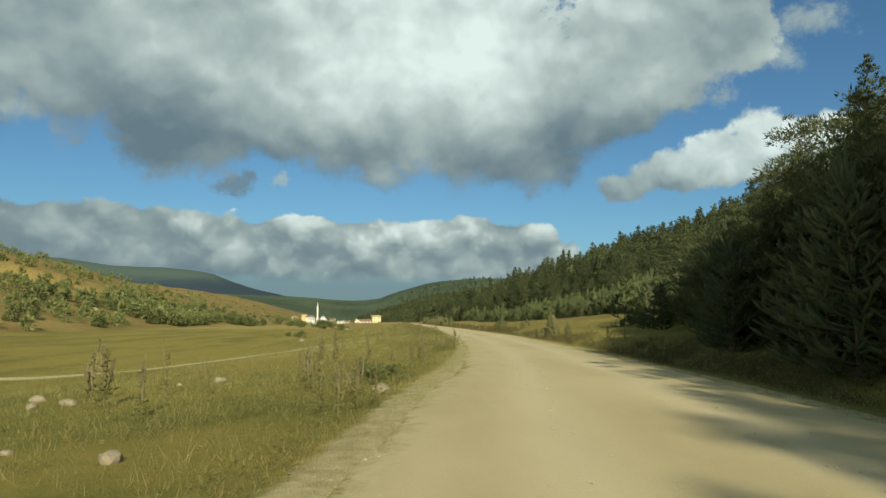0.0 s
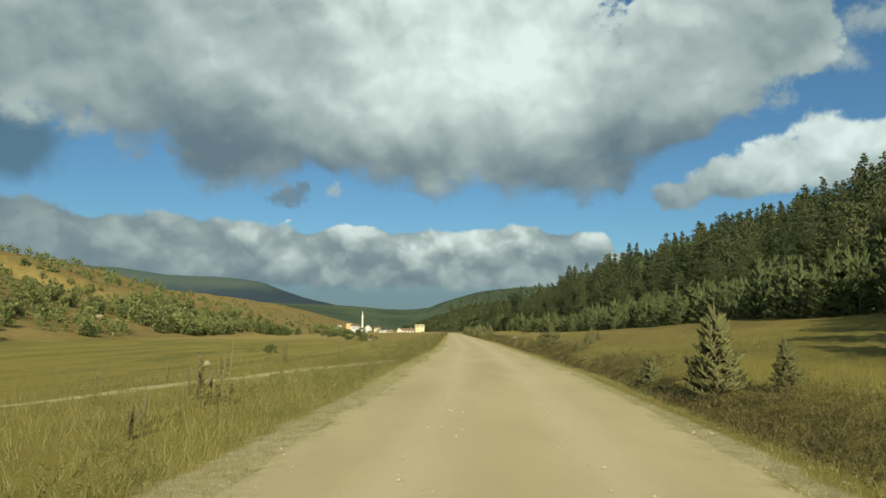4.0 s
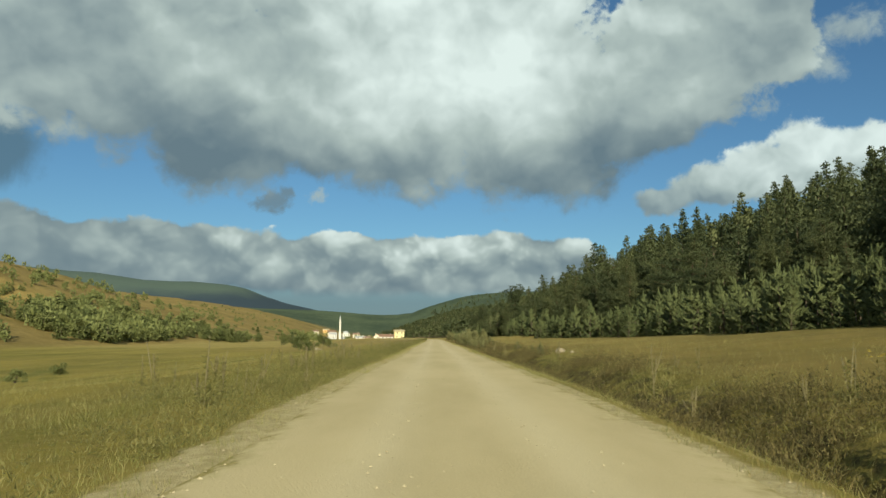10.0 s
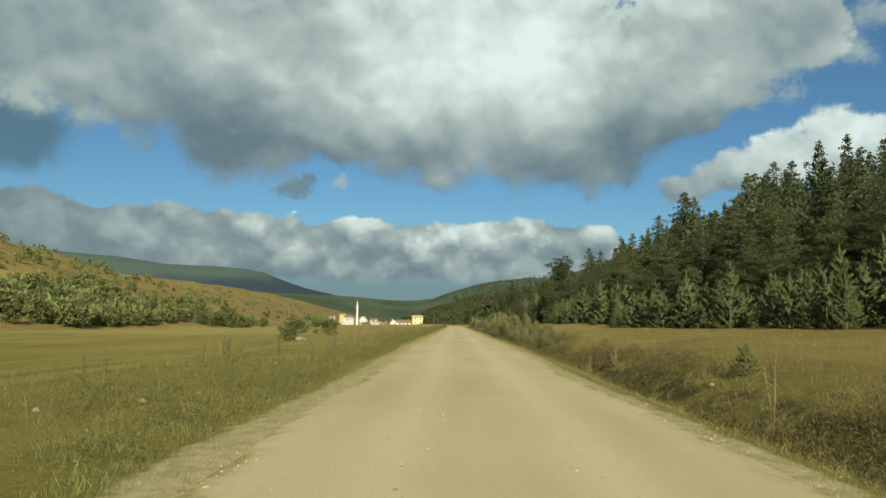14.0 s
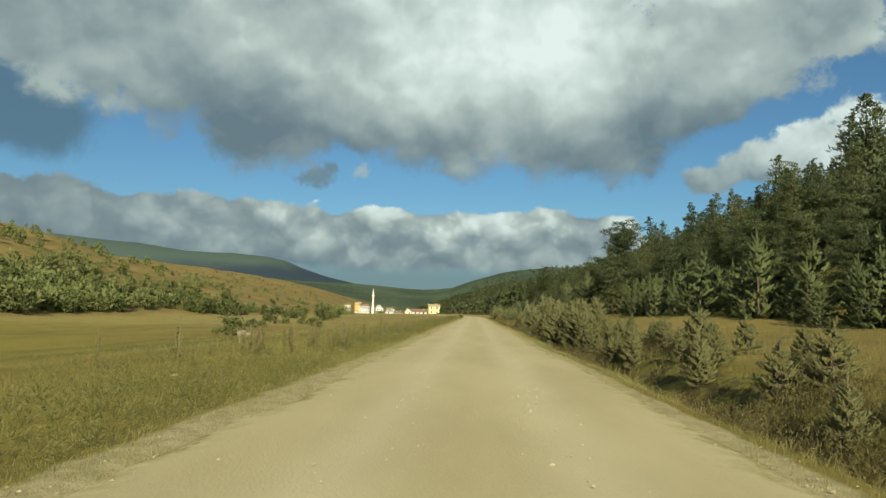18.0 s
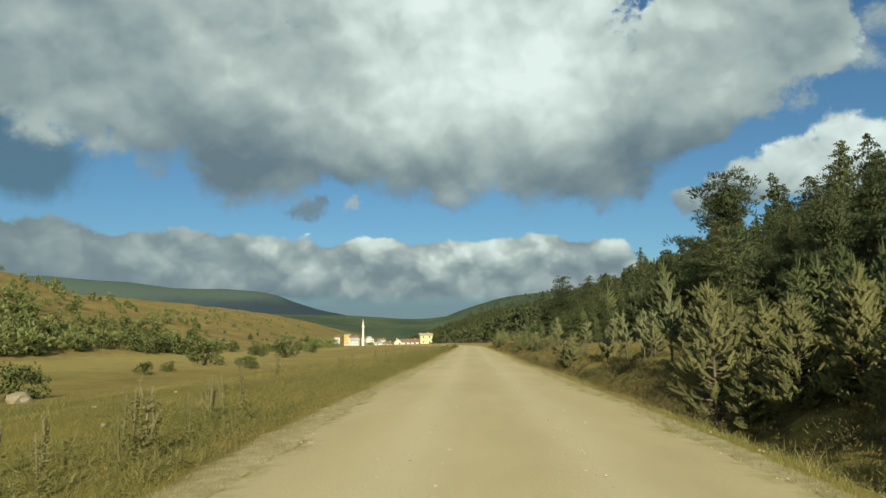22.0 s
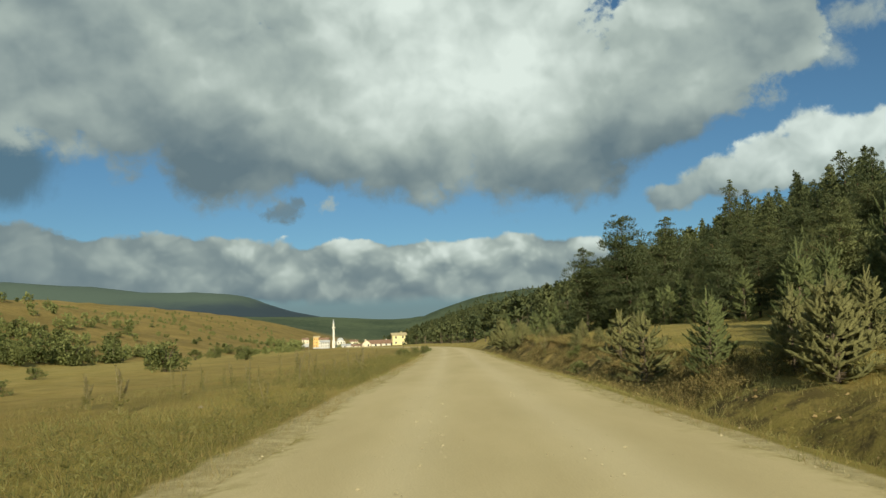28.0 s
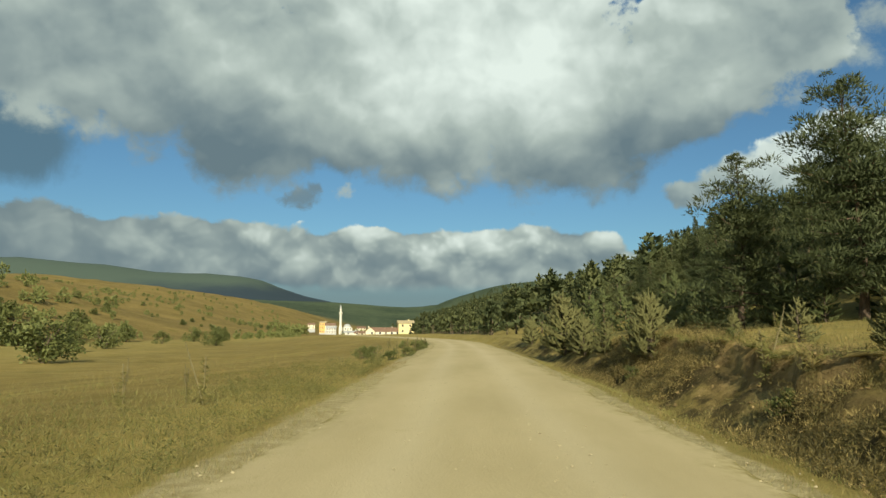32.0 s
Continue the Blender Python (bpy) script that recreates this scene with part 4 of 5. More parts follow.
# single pines that stand out: place, height
for x, y, h, k in ((19.4, 277, 13.0, 1), (16.7, 350.5, 11.2, 5), (24.8, 390, 7.5, 3), (35.5, 371.3, 10.5, 3), (21.5, 354, 9.5, 2), (13.8, 356, 9.0, 2), (22.5, 268, 8.5, 2), (16.8, 283, 7.5, 2), (17.5, 272, 8.0, 2)):
    pines.plant(x, y, h, rng.uniform(0, 360), k)

# young pines along the ditch, stretch by stretch
for x, y, h in ((4.2, 58.5, 2.3), (4.0, 63.5, 1.0), (5.2, 57.0, 1.3), (5.4, 94.8, 2.1), (5.6, 85, 0.9), (7.8, 92.4, 1.1), (9.6, 98, 0.8), (5.9, 104.5, 1.3), (6.6, 108, 1.0), (13, 118, 0.9), (5.9, 143.3, 0.95), (6.3, 158, 0.8), (6.5, 151, 0.7)):
    youngs.plant(x, y, h, rng.uniform(0, 360))
for x, y, h in ((5.4, 188, 1.0), (4.9, 191, 1.1), (6.2, 194, 1.3), (5.2, 198, 1.3), (6.4, 202, 1.5), (5.0, 204, 1.4), (5.3, 184, 0.8), (6.0, 187, 0.9), (5.7, 190, 1.0), (6.9, 189, 0.8), (5.5, 194.5, 1.1), (7.1, 197, 1.0), (6.0, 199.5, 1.2), (5.6, 201, 1.0), (7.4, 201, 1.1), (6.9, 204.5, 1.0), (8.8, 233, 2.2)):
    youngs.plant(x, y, h, rng.uniform(0, 360))
for y in np.concatenate([np.arange(204.5, 213, 0.55), np.arange(213.2, 243, 0.95)]):
    tall = rng.uniform(1.5, 2.8) if y > 213 else rng.uniform(0.8, 1.2)
    youngs.plant(rng.uniform(4.4, 7.2 if y > 226 else 5.6) if y > 213 else rng.uniform(4.7, 6.6), y, tall, rng.uniform(0, 360))
for x, y, h in ((6.1, 245, 3.1), (5.8, 250, 2.3), (5.4, 252, 2.0), (6.6, 249, 2.1), (6.3, 249.4, 2.3), (6.4, 256, 2.1), (7.4, 254, 1.9), (6.3, 263, 2.2), (8.2, 258, 2.0), (8.0, 289.4, 2.9), (11.2, 300.5, 3.5)):
    slims.plant(x, y, h, rng.uniform(0, 360))
for x, y, h in ((5.2, 261, 1.9), (5.9, 272, 1.5), (6.8, 284.5, 1.3), (6.9, 288, 1.3), (6.6, 297.5, 2.0), (5.3, 304, 2.2), (6.3, 321, 1.5), (6.4, 331, 1.2), (6.9, 339, 0.9),
                (5.7, 355.5, 1.8), (6.8, 374, 2.2), (5.6, 380, 2.4)):
    youngs.plant(x, y, h, rng.uniform(0, 360))
for x, y, h in ((5.2, 358, 3.6), (5.6, 342.3, 2.3), (6.1, 344.6, 1.6), (5.6, 354.5, 2.1), (5.9, 351, 1.6)):
    youngs.plant(x, y, h, rng.uniform(0, 360), 1)

for x, y, h in ((6.6, 301.8, 2.2), (5.8, 300, 2.3), (7.3, 298.5, 2.8), (8.6, 299.5, 2.8), (11.5, 301, 4.0), (13, 304, 4.2), (12.3, 294, 3.2), (11.6, 297, 3.9), (5.9, 364.5, 3.0), (6.6, 368, 3.4)):
    talls.plant(x, y, h, rng.uniform(0, 360))

for x, y, h in ((6.9, 250.5, 1.2), (7.6, 253, 1.4), (6.6, 254.5, 0.8), (8.2, 251, 2.2), (5.6, 262.5, 1.7), (5.0, 262, 1.4), (6.4, 295.5, 2.1), (8.8, 298.5, 2.0), (5.6, 308.3, 2.0)):
    youngs.plant(x, y, h, rng.uniform(0, 360))

# low dark pine scrub round the boulder
for k in range(16):
    darks.plant(rng.uniform(5.7, 8.2), rng.uniform(284.5, 293), rng.uniform(0.6, 1.4), rng.uniform(0, 360), label="low dark pine scrub on the ditch bank")

# a belt of thick young pines in front of the tall wood
for y in np.arange(62, 420, 2.4):
    x = float(wood_edge(y)) + rng.uniform(-2.2, 0.8)
    thin = 0.4 if 262 < y < 350 else 0.5 if y > 195 else 0.8
    if rng.random() < thin:
        h = rng.uniform(2.2, 4.2) * (0.8 if y > 330 else 1)
        thick.plant(x, y + rng.uniform(-1, 1), h, rng.uniform(0, 360))

# the tall wood: near trees one by one
spots = []
for x, y, h in ((10.8, 298, 4.2), (12.6, 300, 5.2), (14.4, 302, 6.0), (9.9, 301.5, 3.8), (13.2, 295, 4.6)):
    pines.plant(x, y, h, rng.uniform(0, 360), 2)
# unseen pines behind the start, set tall so that they shade the first bend
behind = []
for y in np.arange(-44, 2, 2.4):
    behind.append((float(road_mid(y) + half_width(y)) + rng.uniform(8.0, 16.0), y, rng.uniform(15, 19)))
for y in np.arange(-34, 2.5, 1.7):
    behind.append((float(road_mid(y) + half_width(y)) + rng.uniform(7.2, 9.8), y, rng.uniform(12, 15)))
for y in np.arange(-26, 34, 1.1):
    x = float(road_mid(y) + half_width(y)) + (rng.uniform(5.5, 8.5) if y < 4 else rng.uniform(3.3, 6.8) if y < 18 else rng.uniform(4.6, 8.0))
    if y < 4:
        behind.append((x, y, rng.uniform(8, 11)))
    else:
        darks.plant(x + 0.6, y, rng.uniform(4.0, 5.6) if y < 18 else rng.uniform(2.2, 3.6), rng.uniform(0, 360), label="dark dense young pine standing in the shade beside the road")
for y in np.arange(6, 58, 1.9):
    darks.plant(float(wood_edge(y)) + rng.uniform(0.2, 4.0), y, rng.uniform(3.4, 5.6), rng.uniform(0, 360), label="dark dense young pine at the edge of the wood")
for y in np.arange(8, 420, 5.2):
    for row in range(7):
        x = float(wood_edge(y)) + (7.5 if 72 < y < 200 else 4.5) + row * 5.4 + rng.uniform(-2, 2)
        spots.append((x, y + rng.uniform(-2.2, 2.2), row))
near = [s for s in spots if s[2] == 0 or (s[2] == 1 and not 78 < s[1] < 185)]
rest = [s for s in spots if s not in near]
# a dark stand where the wood comes down beside the meadow
for k in range(16):
    darks.plant(rng.uniform(15.0, 19.5), rng.uniform(280, 306), rng.uniform(4.6, 7.0), rng.uniform(0, 360), label="dark dense young pine at the edge of the wood")
# tall pines that shade the first bend
for y in np.arange(4, 40, 1.8):
    tall = (8.6, 10.2) if y < 12 else (7.0, 8.4) if y < 24 else (5.0, 6.4)
    pines.plant(float(road_mid(y) + half_width(y)) + rng.uniform(5.6, 9.0), y, rng.uniform(*tall), rng.uniform(0, 360), (2, 0, 5)[int(y) % 3])
# bushy pines along the foot of the wood above the cut bank
for k in range(30):
    y = rng.uniform(286, 350)
    pines.plant(float(wood_edge(y)) + rng.uniform(0.5, 11), y, rng.uniform(3.4, 6.0), rng.uniform(0, 360), (2, 0, 5)[k % 3])
for x, y, row in near:
    pines.plant(x, y, rng.uniform(*((5.0, 8.0), (7.0, 10.0), (8.0, 11.5))[row]) * (0.6 if y > 322 or y < 48 else 0.8 if y > 300 or y < 70 else 1.0), rng.uniform(0, 360))


def coarse_pines(name, label, places, moulds, needles=M_PINE):
    """Many trees far up the slope, joined: each one a turned and scaled pine form."""
    r = np.random.default_rng(91)
    vs, fs, ns, slots, tones, base = [], [], [], [], [], 0
    for x, y, h in places:
        v, f, k, tall, m = moulds[int(r.integers(len(moulds)))]
        a, s = r.uniform(0, 6.283), h / tall
        wide = s * r.uniform(0.8, 1.2)
        ca, sa = math.cos(a), math.sin(a)
        w = np.stack([(v[:, 0] * ca - v[:, 1] * sa) * wide + x, (v[:, 0] * sa + v[:, 1] * ca) * wide + y, v[:, 2] * s + ground_at(x, y) - 0.2], -1)
        vs.append(w)
        ns.append(np.stack([m[:, 0] * ca - m[:, 1] * sa, m[:, 0] * sa + m[:, 1] * ca, m[:, 2]], -1))
        fs.append(f + base)
        slots.append(k)
        tones.append(np.full((len(v), 3), r.random()))
        base += len(v)
    me = fill_mesh(name, np.concatenate(vs), np.concatenate(fs), [M_BARK, needles], True, np.concatenate(slots), np.concatenate(ns))
    colour_points(me, "tone", np.concatenate(tones))
    tagged(new(name, me), label, "wood", kind="stuff")


def pine_mould(seed, h, **kw):
    """A lighter pine for places far off."""
    trunk, limbs, leaf = pine_shape(np.random.default_rng(seed), h, sides=4, **kw)
    v, f = joined([trunk, leaf])
    nrm = np.concatenate([trunk[0] * np.array([1, 1, 0]) + 1e-4, rounded(leaf[0], leaf[1], 0.55)])
    return v, f, np.concatenate([np.zeros(len(trunk[1])), np.ones(len(leaf[1]))]), h, nrm


def bush_mould(seed, h, spread):
    """A lighter young pine for the thicket."""
    trunk, limbs, leaf = young_shape(np.random.default_rng(seed), h, spread=spread, fat=0.12, shoot=0.38, gap=0.46, whorl=6, sprigs=3, fur=2, needle=0.2)
    v, f = joined([trunk, leaf])
    nrm = np.concatenate([trunk[0] * np.array([1, 1, 0]) + 1e-4, rounded(leaf[0], leaf[1], 0.55)])
    return v, f, np.concatenate([np.zeros(len(trunk[1])), np.ones(len(leaf[1]))]), h, nrm


mid = [pine_mould(71 + k, 11, bare=b, spread=w, limbs=60, per=24, pad=0.85, length=0.36, width=0.20, top=0.95, cone=1.1) for k, (b, w) in enumerate(((0.04, 0.33), (0.10, 0.29), (0.03, 0.35), (0.12, 0.31), (0.06, 0.27)))]
slope = [pine_mould(91 + k, 11, bare=0.04, spread=w, limbs=32, per=13, pad=1.1, length=0.55, width=0.40, top=0.95, cone=1.1) for k, w in enumerate((0.26, 0.22, 0.28))]
remote = [pine_mould(81 + k, 10, bare=0.0, spread=w, limbs=12, per=8, pad=1.9, length=1.1, width=0.9) for k, w in enumerate((0.34, 0.30, 0.38))]
bushy = [bush_mould(66 + k, 5, w) for k, w in enumerate((0.34, 0.3, 0.38))]
belt = []
for y in np.arange(60, 262, 0.62):
    belt.append((float(wood_edge(y)) + rng.uniform(-1.5, 4.5), y, rng.uniform(1.6, 3.9) + 1.6 * rng.random() ** 2))
for y in np.arange(70, 200, 0.6):
    belt.append((float(wood_edge(y)) + rng.uniform(3.5, 10.5), y, rng.uniform(2.6, 5.0)))
for y in np.arange(292, 330, 0.9):
    belt.append((float(wood_edge(y)) + rng.uniform(2.0, 9.0), y, rng.uniform(2.6, 4.8)))
for y in np.arange(330, 420, 2.0):
    belt.append((float(wood_edge(y)) + rng.uniform(-0.5, 4.0), y, rng.uniform(2.0, 4.5)))
coarse_pines("young_pine_thicket", "dense thicket of mid-green young pines along the wood edge", belt, bushy, M_THICKET)
upper = [(x, y, rng.uniform(6.8, 12.6) * (0.66 if y > 322 or y < 48 else 1.0)) for x, y, row in rest if row < 4] + behind
# mostly unseen pines by the start, added for the shade they throw
upper += [(float(wood_edge(y)) + rng.uniform(1.5, 12), y, rng.uniform(5.5, 8.5)) for y in np.arange(-70, 8, 0.9)]
crest = [(x, y, rng.uniform(6.8, 12.6) * (0.66 if y > 322 else 1.0)) for x, y, row in rest if row >= 4]
for y in np.arange(0, 420, 7.0):
    for row in range(6):
        crest.append((float(wood_edge(y)) + 43 + row * 8 + rng.uniform(-3, 3), y + rng.uniform(-3, 3), rng.uniform(8.5, 13) * (0.7 if y > 322 else 1.0)))
coarse_pines("pine_wood", "dense dark green pine wood climbing a hillside", upper, mid)
coarse_pines("upper_pine_wood", "dark green pines along the top of the wooded slope", crest, slope)
distant = []
for y in np.arange(418, 1250, 8.5):
    for row in range(17 if y < 800 else 11):
        distant.append((float(wood_edge(y)) + 1 + row * 9.5 + rng.uniform(-4, 4), y + rng.uniform(-4, 4), rng.uniform(5.5, 9.0)))
for k in range(460):
    y = rng.uniform(1150, 2100)
    distant.append((rng.uniform(float(wood_edge(900)) + 30, 300), y, rng.uniform(6, 10)))
coarse_pines("distant_pine_wood", "distant pine wood along the end of the valley", distant, remote)
# shrubs and small oaks: valley floor and hillsides
for x, y, h, k in ((-30.0, 268, 2.7, 3), (-27.4, 141.5, 1.6, 3), (-30, 152, 1.1, 3), (-33.4, 164.5, 1.2, 1), (-45.5, 342.5, 4.6, 3), (-40.3, 309, 1.8, 3), (-40.6, 316.6, 1.6, 1), (-60.6, 494, 4.5, 1), (-84.6, 571, 4.9, 0), (-46, 397, 5.4, 1), (-72, 462, 4.8, 1), (-66, 440, 3.6, 0), (-93, 565, 5.5, 1), (-85, 520, 4.0, 3),
                   (-34, 330, 2.2, 3), (-40, 345, 1.6, 3), (-31, 322, 1.4, 3), (-60, 385, 2.0, 3), (-58, 420, 2.0, 3), (-80, 480, 3.0, 0), (-9.2, 16.4, 0.55, 1), (-8.7, 17.6, 0.5, 3), (-9.4, 18.4, 0.5, 1)):
    oaks.plant(x, y, h, rng.uniform(0, 360), k)
for x, y, h, k in ((-117, 268, 5.0, 1), (-122, 347, 4.8, 2), (-138, 441, 5.0, 0), (-126, 468, 4.6, 1), (-133, 379, 5.0, 2), (-129, 422, 5.0, 1), (-139, 495, 5.5, 1), (-147, 335, 5.0, 0), (-117, 658, 6.0, 1), (-162, 640, 5.0, 0), (-203, 689, 5.0, 1)):
    hill_oaks.plant(x, y, h, rng.uniform(0, 360), k)
# a thick growth of oaks over the foot of the spur
def on_spur(u, w):
    foot, crown = (-116 - 4 * u, 352 + 108 * u), (-142 - 58 * min(1.0, u * 1.5), 346 + 160 * u)
    return foot[0] + (crown[0] - foot[0]) * w * 0.9, foot[1] + (crown[1] - foot[1]) * w * 0.9


for k in range(56):
    x, y = on_spur(rng.random(), rng.random() ** 0.9)
    hill_oaks.plant(x + rng.normal() * 2, y + rng.normal() * 3, rng.uniform(5.4, 8.0), rng.uniform(0, 360))
for k in range(28):
    y = rng.uniform(290, 545)
    hill_oaks.plant(-114 - abs(rng.normal()) * 32 - 8 * (k % 3 == 0), y, rng.uniform(3.6, 6.4), rng.uniform(0, 360))
for k in range(16):
    y = rng.uniform(405, 575)
    hill_oaks.plant(-108 - abs(rng.normal()) * 24, y, rng.uniform(5.0, 7.6), rng.uniform(0, 360))
count = 0
while count < 140:
    x, y = -112 - abs(rng.normal()) * 75, rng.uniform(150, 900)
    dense = 0.95 if y < 500 else 0.42
    clump = 0.5 + 0.5 * float(wave(x, y, 16, 6.0))
    if rng.random() > dense * (0.2 + clump):
        continue
    hill_oaks.plant(x, y, rng.uniform(3.0, 6.4) if y < 560 else rng.uniform(1.4, 3.6), rng.uniform(0, 360))
    count += 1


def far_leaf_trees():
    """Leafy trees between the fields and the houses, and the scrub on the ridges, joined."""
    r = np.random.default_rng(5)
    pieces = []
    for k in range(1860):
        if k >= 1590:
            (x, y), h = on_spur(r.random(), r.random() ** 0.9), r.uniform(4.0, 7.0)
        elif k >= 1578:
            y = r.uniform(930, 1010)
            x, h = -r.uniform(0.135, 0.168) * (y - 320), r.uniform(2.5, 4.5)
        elif k >= 1560:
            y = r.uniform(900, 1040)
            x, h = -r.uniform(0.217, 0.27) * (y - 320), r.uniform(6, 9.5)
        elif k < 120:
            y = r.uniform(640, 1060)
            x, h = -98 - r.uniform(0, 60) * (y - 600) / 400, r.uniform(1.8, 4.2)
            if x > -0.228 * (y - 320):
                continue
        elif k < 190:
            x, y, h = r.uniform(-95, -20), r.uniform(800, 1010), r.uniform(2, 4.0)
            if x < -0.14 * (y - 320):
                continue
        elif k < 520:
            x, y, h = -116 - r.uniform(0, 95), r.uniform(150, 600), r.uniform(1.5, 4.2)
            if wave(x, y, 16, 6.0) < -0.25:
                continue
        elif k >= 960:
            x, y, h = -114 - 150 * r.random() ** 1.3, r.uniform(130, 640), r.uniform(1.6, 5.6)
            if wave(x, y, 16, 6.0) + 0.5 * wave(x, y, 5, 2.0) < -0.1:
                continue
        else:
            y = r.uniform(140, 1300)
            x = -170 - r.uniform(0, 190)
            h = r.uniform(3, 7.5) if y < 720 else r.uniform(2, 4.5)
        z0 = ground_at(x, y)
        m = 76
        p = r.normal(size=(m, 3))
        p /= np.linalg.norm(p, axis=1, keepdims=True)
        c = np.array([x, y, z0 + h * 0.5]) + p * np.array([0.44, 0.44, 0.5]) * h * r.uniform(0.6, 1.0, (m, 1)) * (1 + 0.25 * np.sin(p[:, :1] * 7 + k))
        way = p + np.array([0, 0, 0.3])
        way /= np.linalg.norm(way, axis=1, keepdims=True)
        pieces.append(blades(c - way * 0.1 * h, way, np.full(m, 0.21 * h), np.full(m, 0.19 * h), r))
        pieces.append(tube([(x, y, z0 - 0.2), (x, y, z0 + h * 0.5)], [0.03 * h, 0.02 * h], 4))
    v, f = joined(pieces)
    tagged(new("scrub_woodland", fill_mesh("scrub_woodland", v, f, M_OAK)), "dark green scrub and leafy trees on the ridges and round the village", "woodland", kind="stuff")


far_leaf_trees()


# ---- grass, weeds and stones ----
def build_grass():
    r = np.random.default_rng(17)
    sets = []
    for n, lo, hi, y0, y1, h in ((70000, 0.05, 6.0, -4, 352, 0.13), (36000, 4.0, 14, -4, 352, 0.19), (26000, 9, 40, 0, 420, 0.26)):
        d = lo + (hi - lo) * r.random(n) ** 1.3
        y = r.uniform(y0, y1, n)
        side = np.where(r.random(n) < (0.5 if hi < 20 else 0.75), -1, 1)
        x = road_mid(y) + side * (half_width(y) + d - 0.4)
        keep = (x < wood_edge(y) + 4) & ((np.abs(x - track_x(y)) > 1.3) | (y > 78) | (y < 12) | ((y > 64) & (r.random(n) < 0.85))) & ~((side > 0) & (y > 306) & (y < 348) & (d > 1.3) & (d < 4.4) & (r.random(n) < 0.5)) & (wave(x, y, 0.7, 3.0) + 0.9 * ss(d, 0, 1.0) > -0.35 + 0.4 * r.random(n) * ss(d, 0.9, 0.1))
        x, y, d = x[keep], y[keep], d[keep]
        sets.append((x, y, h * (0.65 + 0.35 * ss(d, 0, 1.5)) * r.uniform(0.5, 1.5, len(x))))
    # close fringe where road and verge meet
    n = 60000
    y = r.uniform(0, 352, n)
    d = 1.15 - 1.35 * r.random(n) ** 0.75
    side = np.where(r.random(n) < 0.5, -1, 1)
    x = road_mid(y) + side * (half_width(y) + d)
    keep = wave(x, y, 0.9, 1.0) + 0.7 * wave(x, y, 0.3, 3.0) + 2.2 * d > -0.25
    sets.append((x[keep], y[keep], r.uniform(0.05, 0.13, int(keep.sum()))))
    # taller tussocks: between side track and road, in the ditch, and along the verge
    n = 9000
    y = r.uniform(14, 68, n)
    u = r.random(n)
    x = (track_x(y) + 1.1) * (1 - u) + (road_mid(y) - half_width(y) - 0.3) * u
    sets.append((x, y, r.uniform(0.16, 0.42, n)))
    n = 12000
    y = r.uniform(4, 306, n)
    x = road_mid(y) + half_width(y) + 0.5 + np.abs(r.normal(1.6, 1.5, n))
    keep = wave(x, y, 1.3, 6.0) + 0.6 * wave(x, y, 0.45, 2.0) > 0.0
    sets.append((x[keep], y[keep], r.uniform(0.18, 0.48, int(keep.sum()))))
    n = 24000
    y = r.uniform(4, 352, n)
    x = road_mid(y) - half_width(y) - 0.6 - 5.5 * r.random(n) ** 1.4
    keep = wave(x, y, 1.7, 9.0) + 0.6 * wave(x, y, 0.5, 4.0) > 0.1
    sets.append((x[keep], y[keep], r.uniform(0.12, 0.32, int(keep.sum()))))
    x, y, h = (np.concatenate(a) for a in zip(*sets))
    per = 3
    base = np.stack([x, y, land(x, y) - 0.02], -1)[:, None] + np.concatenate([r.normal(size=(len(x), per, 2)) * 0.07, np.zeros((len(x), per, 1))], 2)
    way = np.concatenate([r.normal(size=(len(x), per, 2)) * 0.42, np.ones((len(x), per, 1))], 2)
    way /= np.linalg.norm(way, axis=2, keepdims=True)
    hh = (h[:, None] * r.uniform(0.7, 1.3, (len(x), per))).ravel()
    wd = 0.005 + 0.007 * hh
    v, f = blades(base.reshape(-1, 3), way.reshape(-1, 3), hh, wd, r)
    tagged(new("grass", fill_mesh("grass", v, f, M_GRASS)), "dry straw-coloured grass on the verges and meadow", "grass", kind="stuff")


def build_low_weeds():
    """Leafy low weeds in the ditch and on the verge."""
    r = np.random.default_rng(23)
    n = 6500
    y = r.uniform(0, 352, n)
    side = np.where(r.random(n) < 0.5, -1, 1)
    d = np.where(side < 0, r.uniform(0.6, 7, n), np.abs(r.normal(2.0, 1.0, n)) + 0.6)
    x = road_mid(y) + side * (half_width(y) + d)
    keep = wave(x, y, 2.2, 8.0) > -0.1
    x, y = x[keep], y[keep]
    c = np.stack([x, y, land(x, y) + 0.05], -1)
    cs = np.concatenate([c + r.normal(size=c.shape) * np.array([0.14, 0.14, 0.05]) for k in range(3)])
    v, f = tufts(r, cs, np.zeros_like(cs), 0.10, 9, 0.06, 0.012, 0.7, 0.8)
    tagged(new("low_weeds", fill_mesh("low_weeds", v, f, M_WEED)), "grey-green leafy weeds along the ditch and verge", "weeds", kind="stuff")


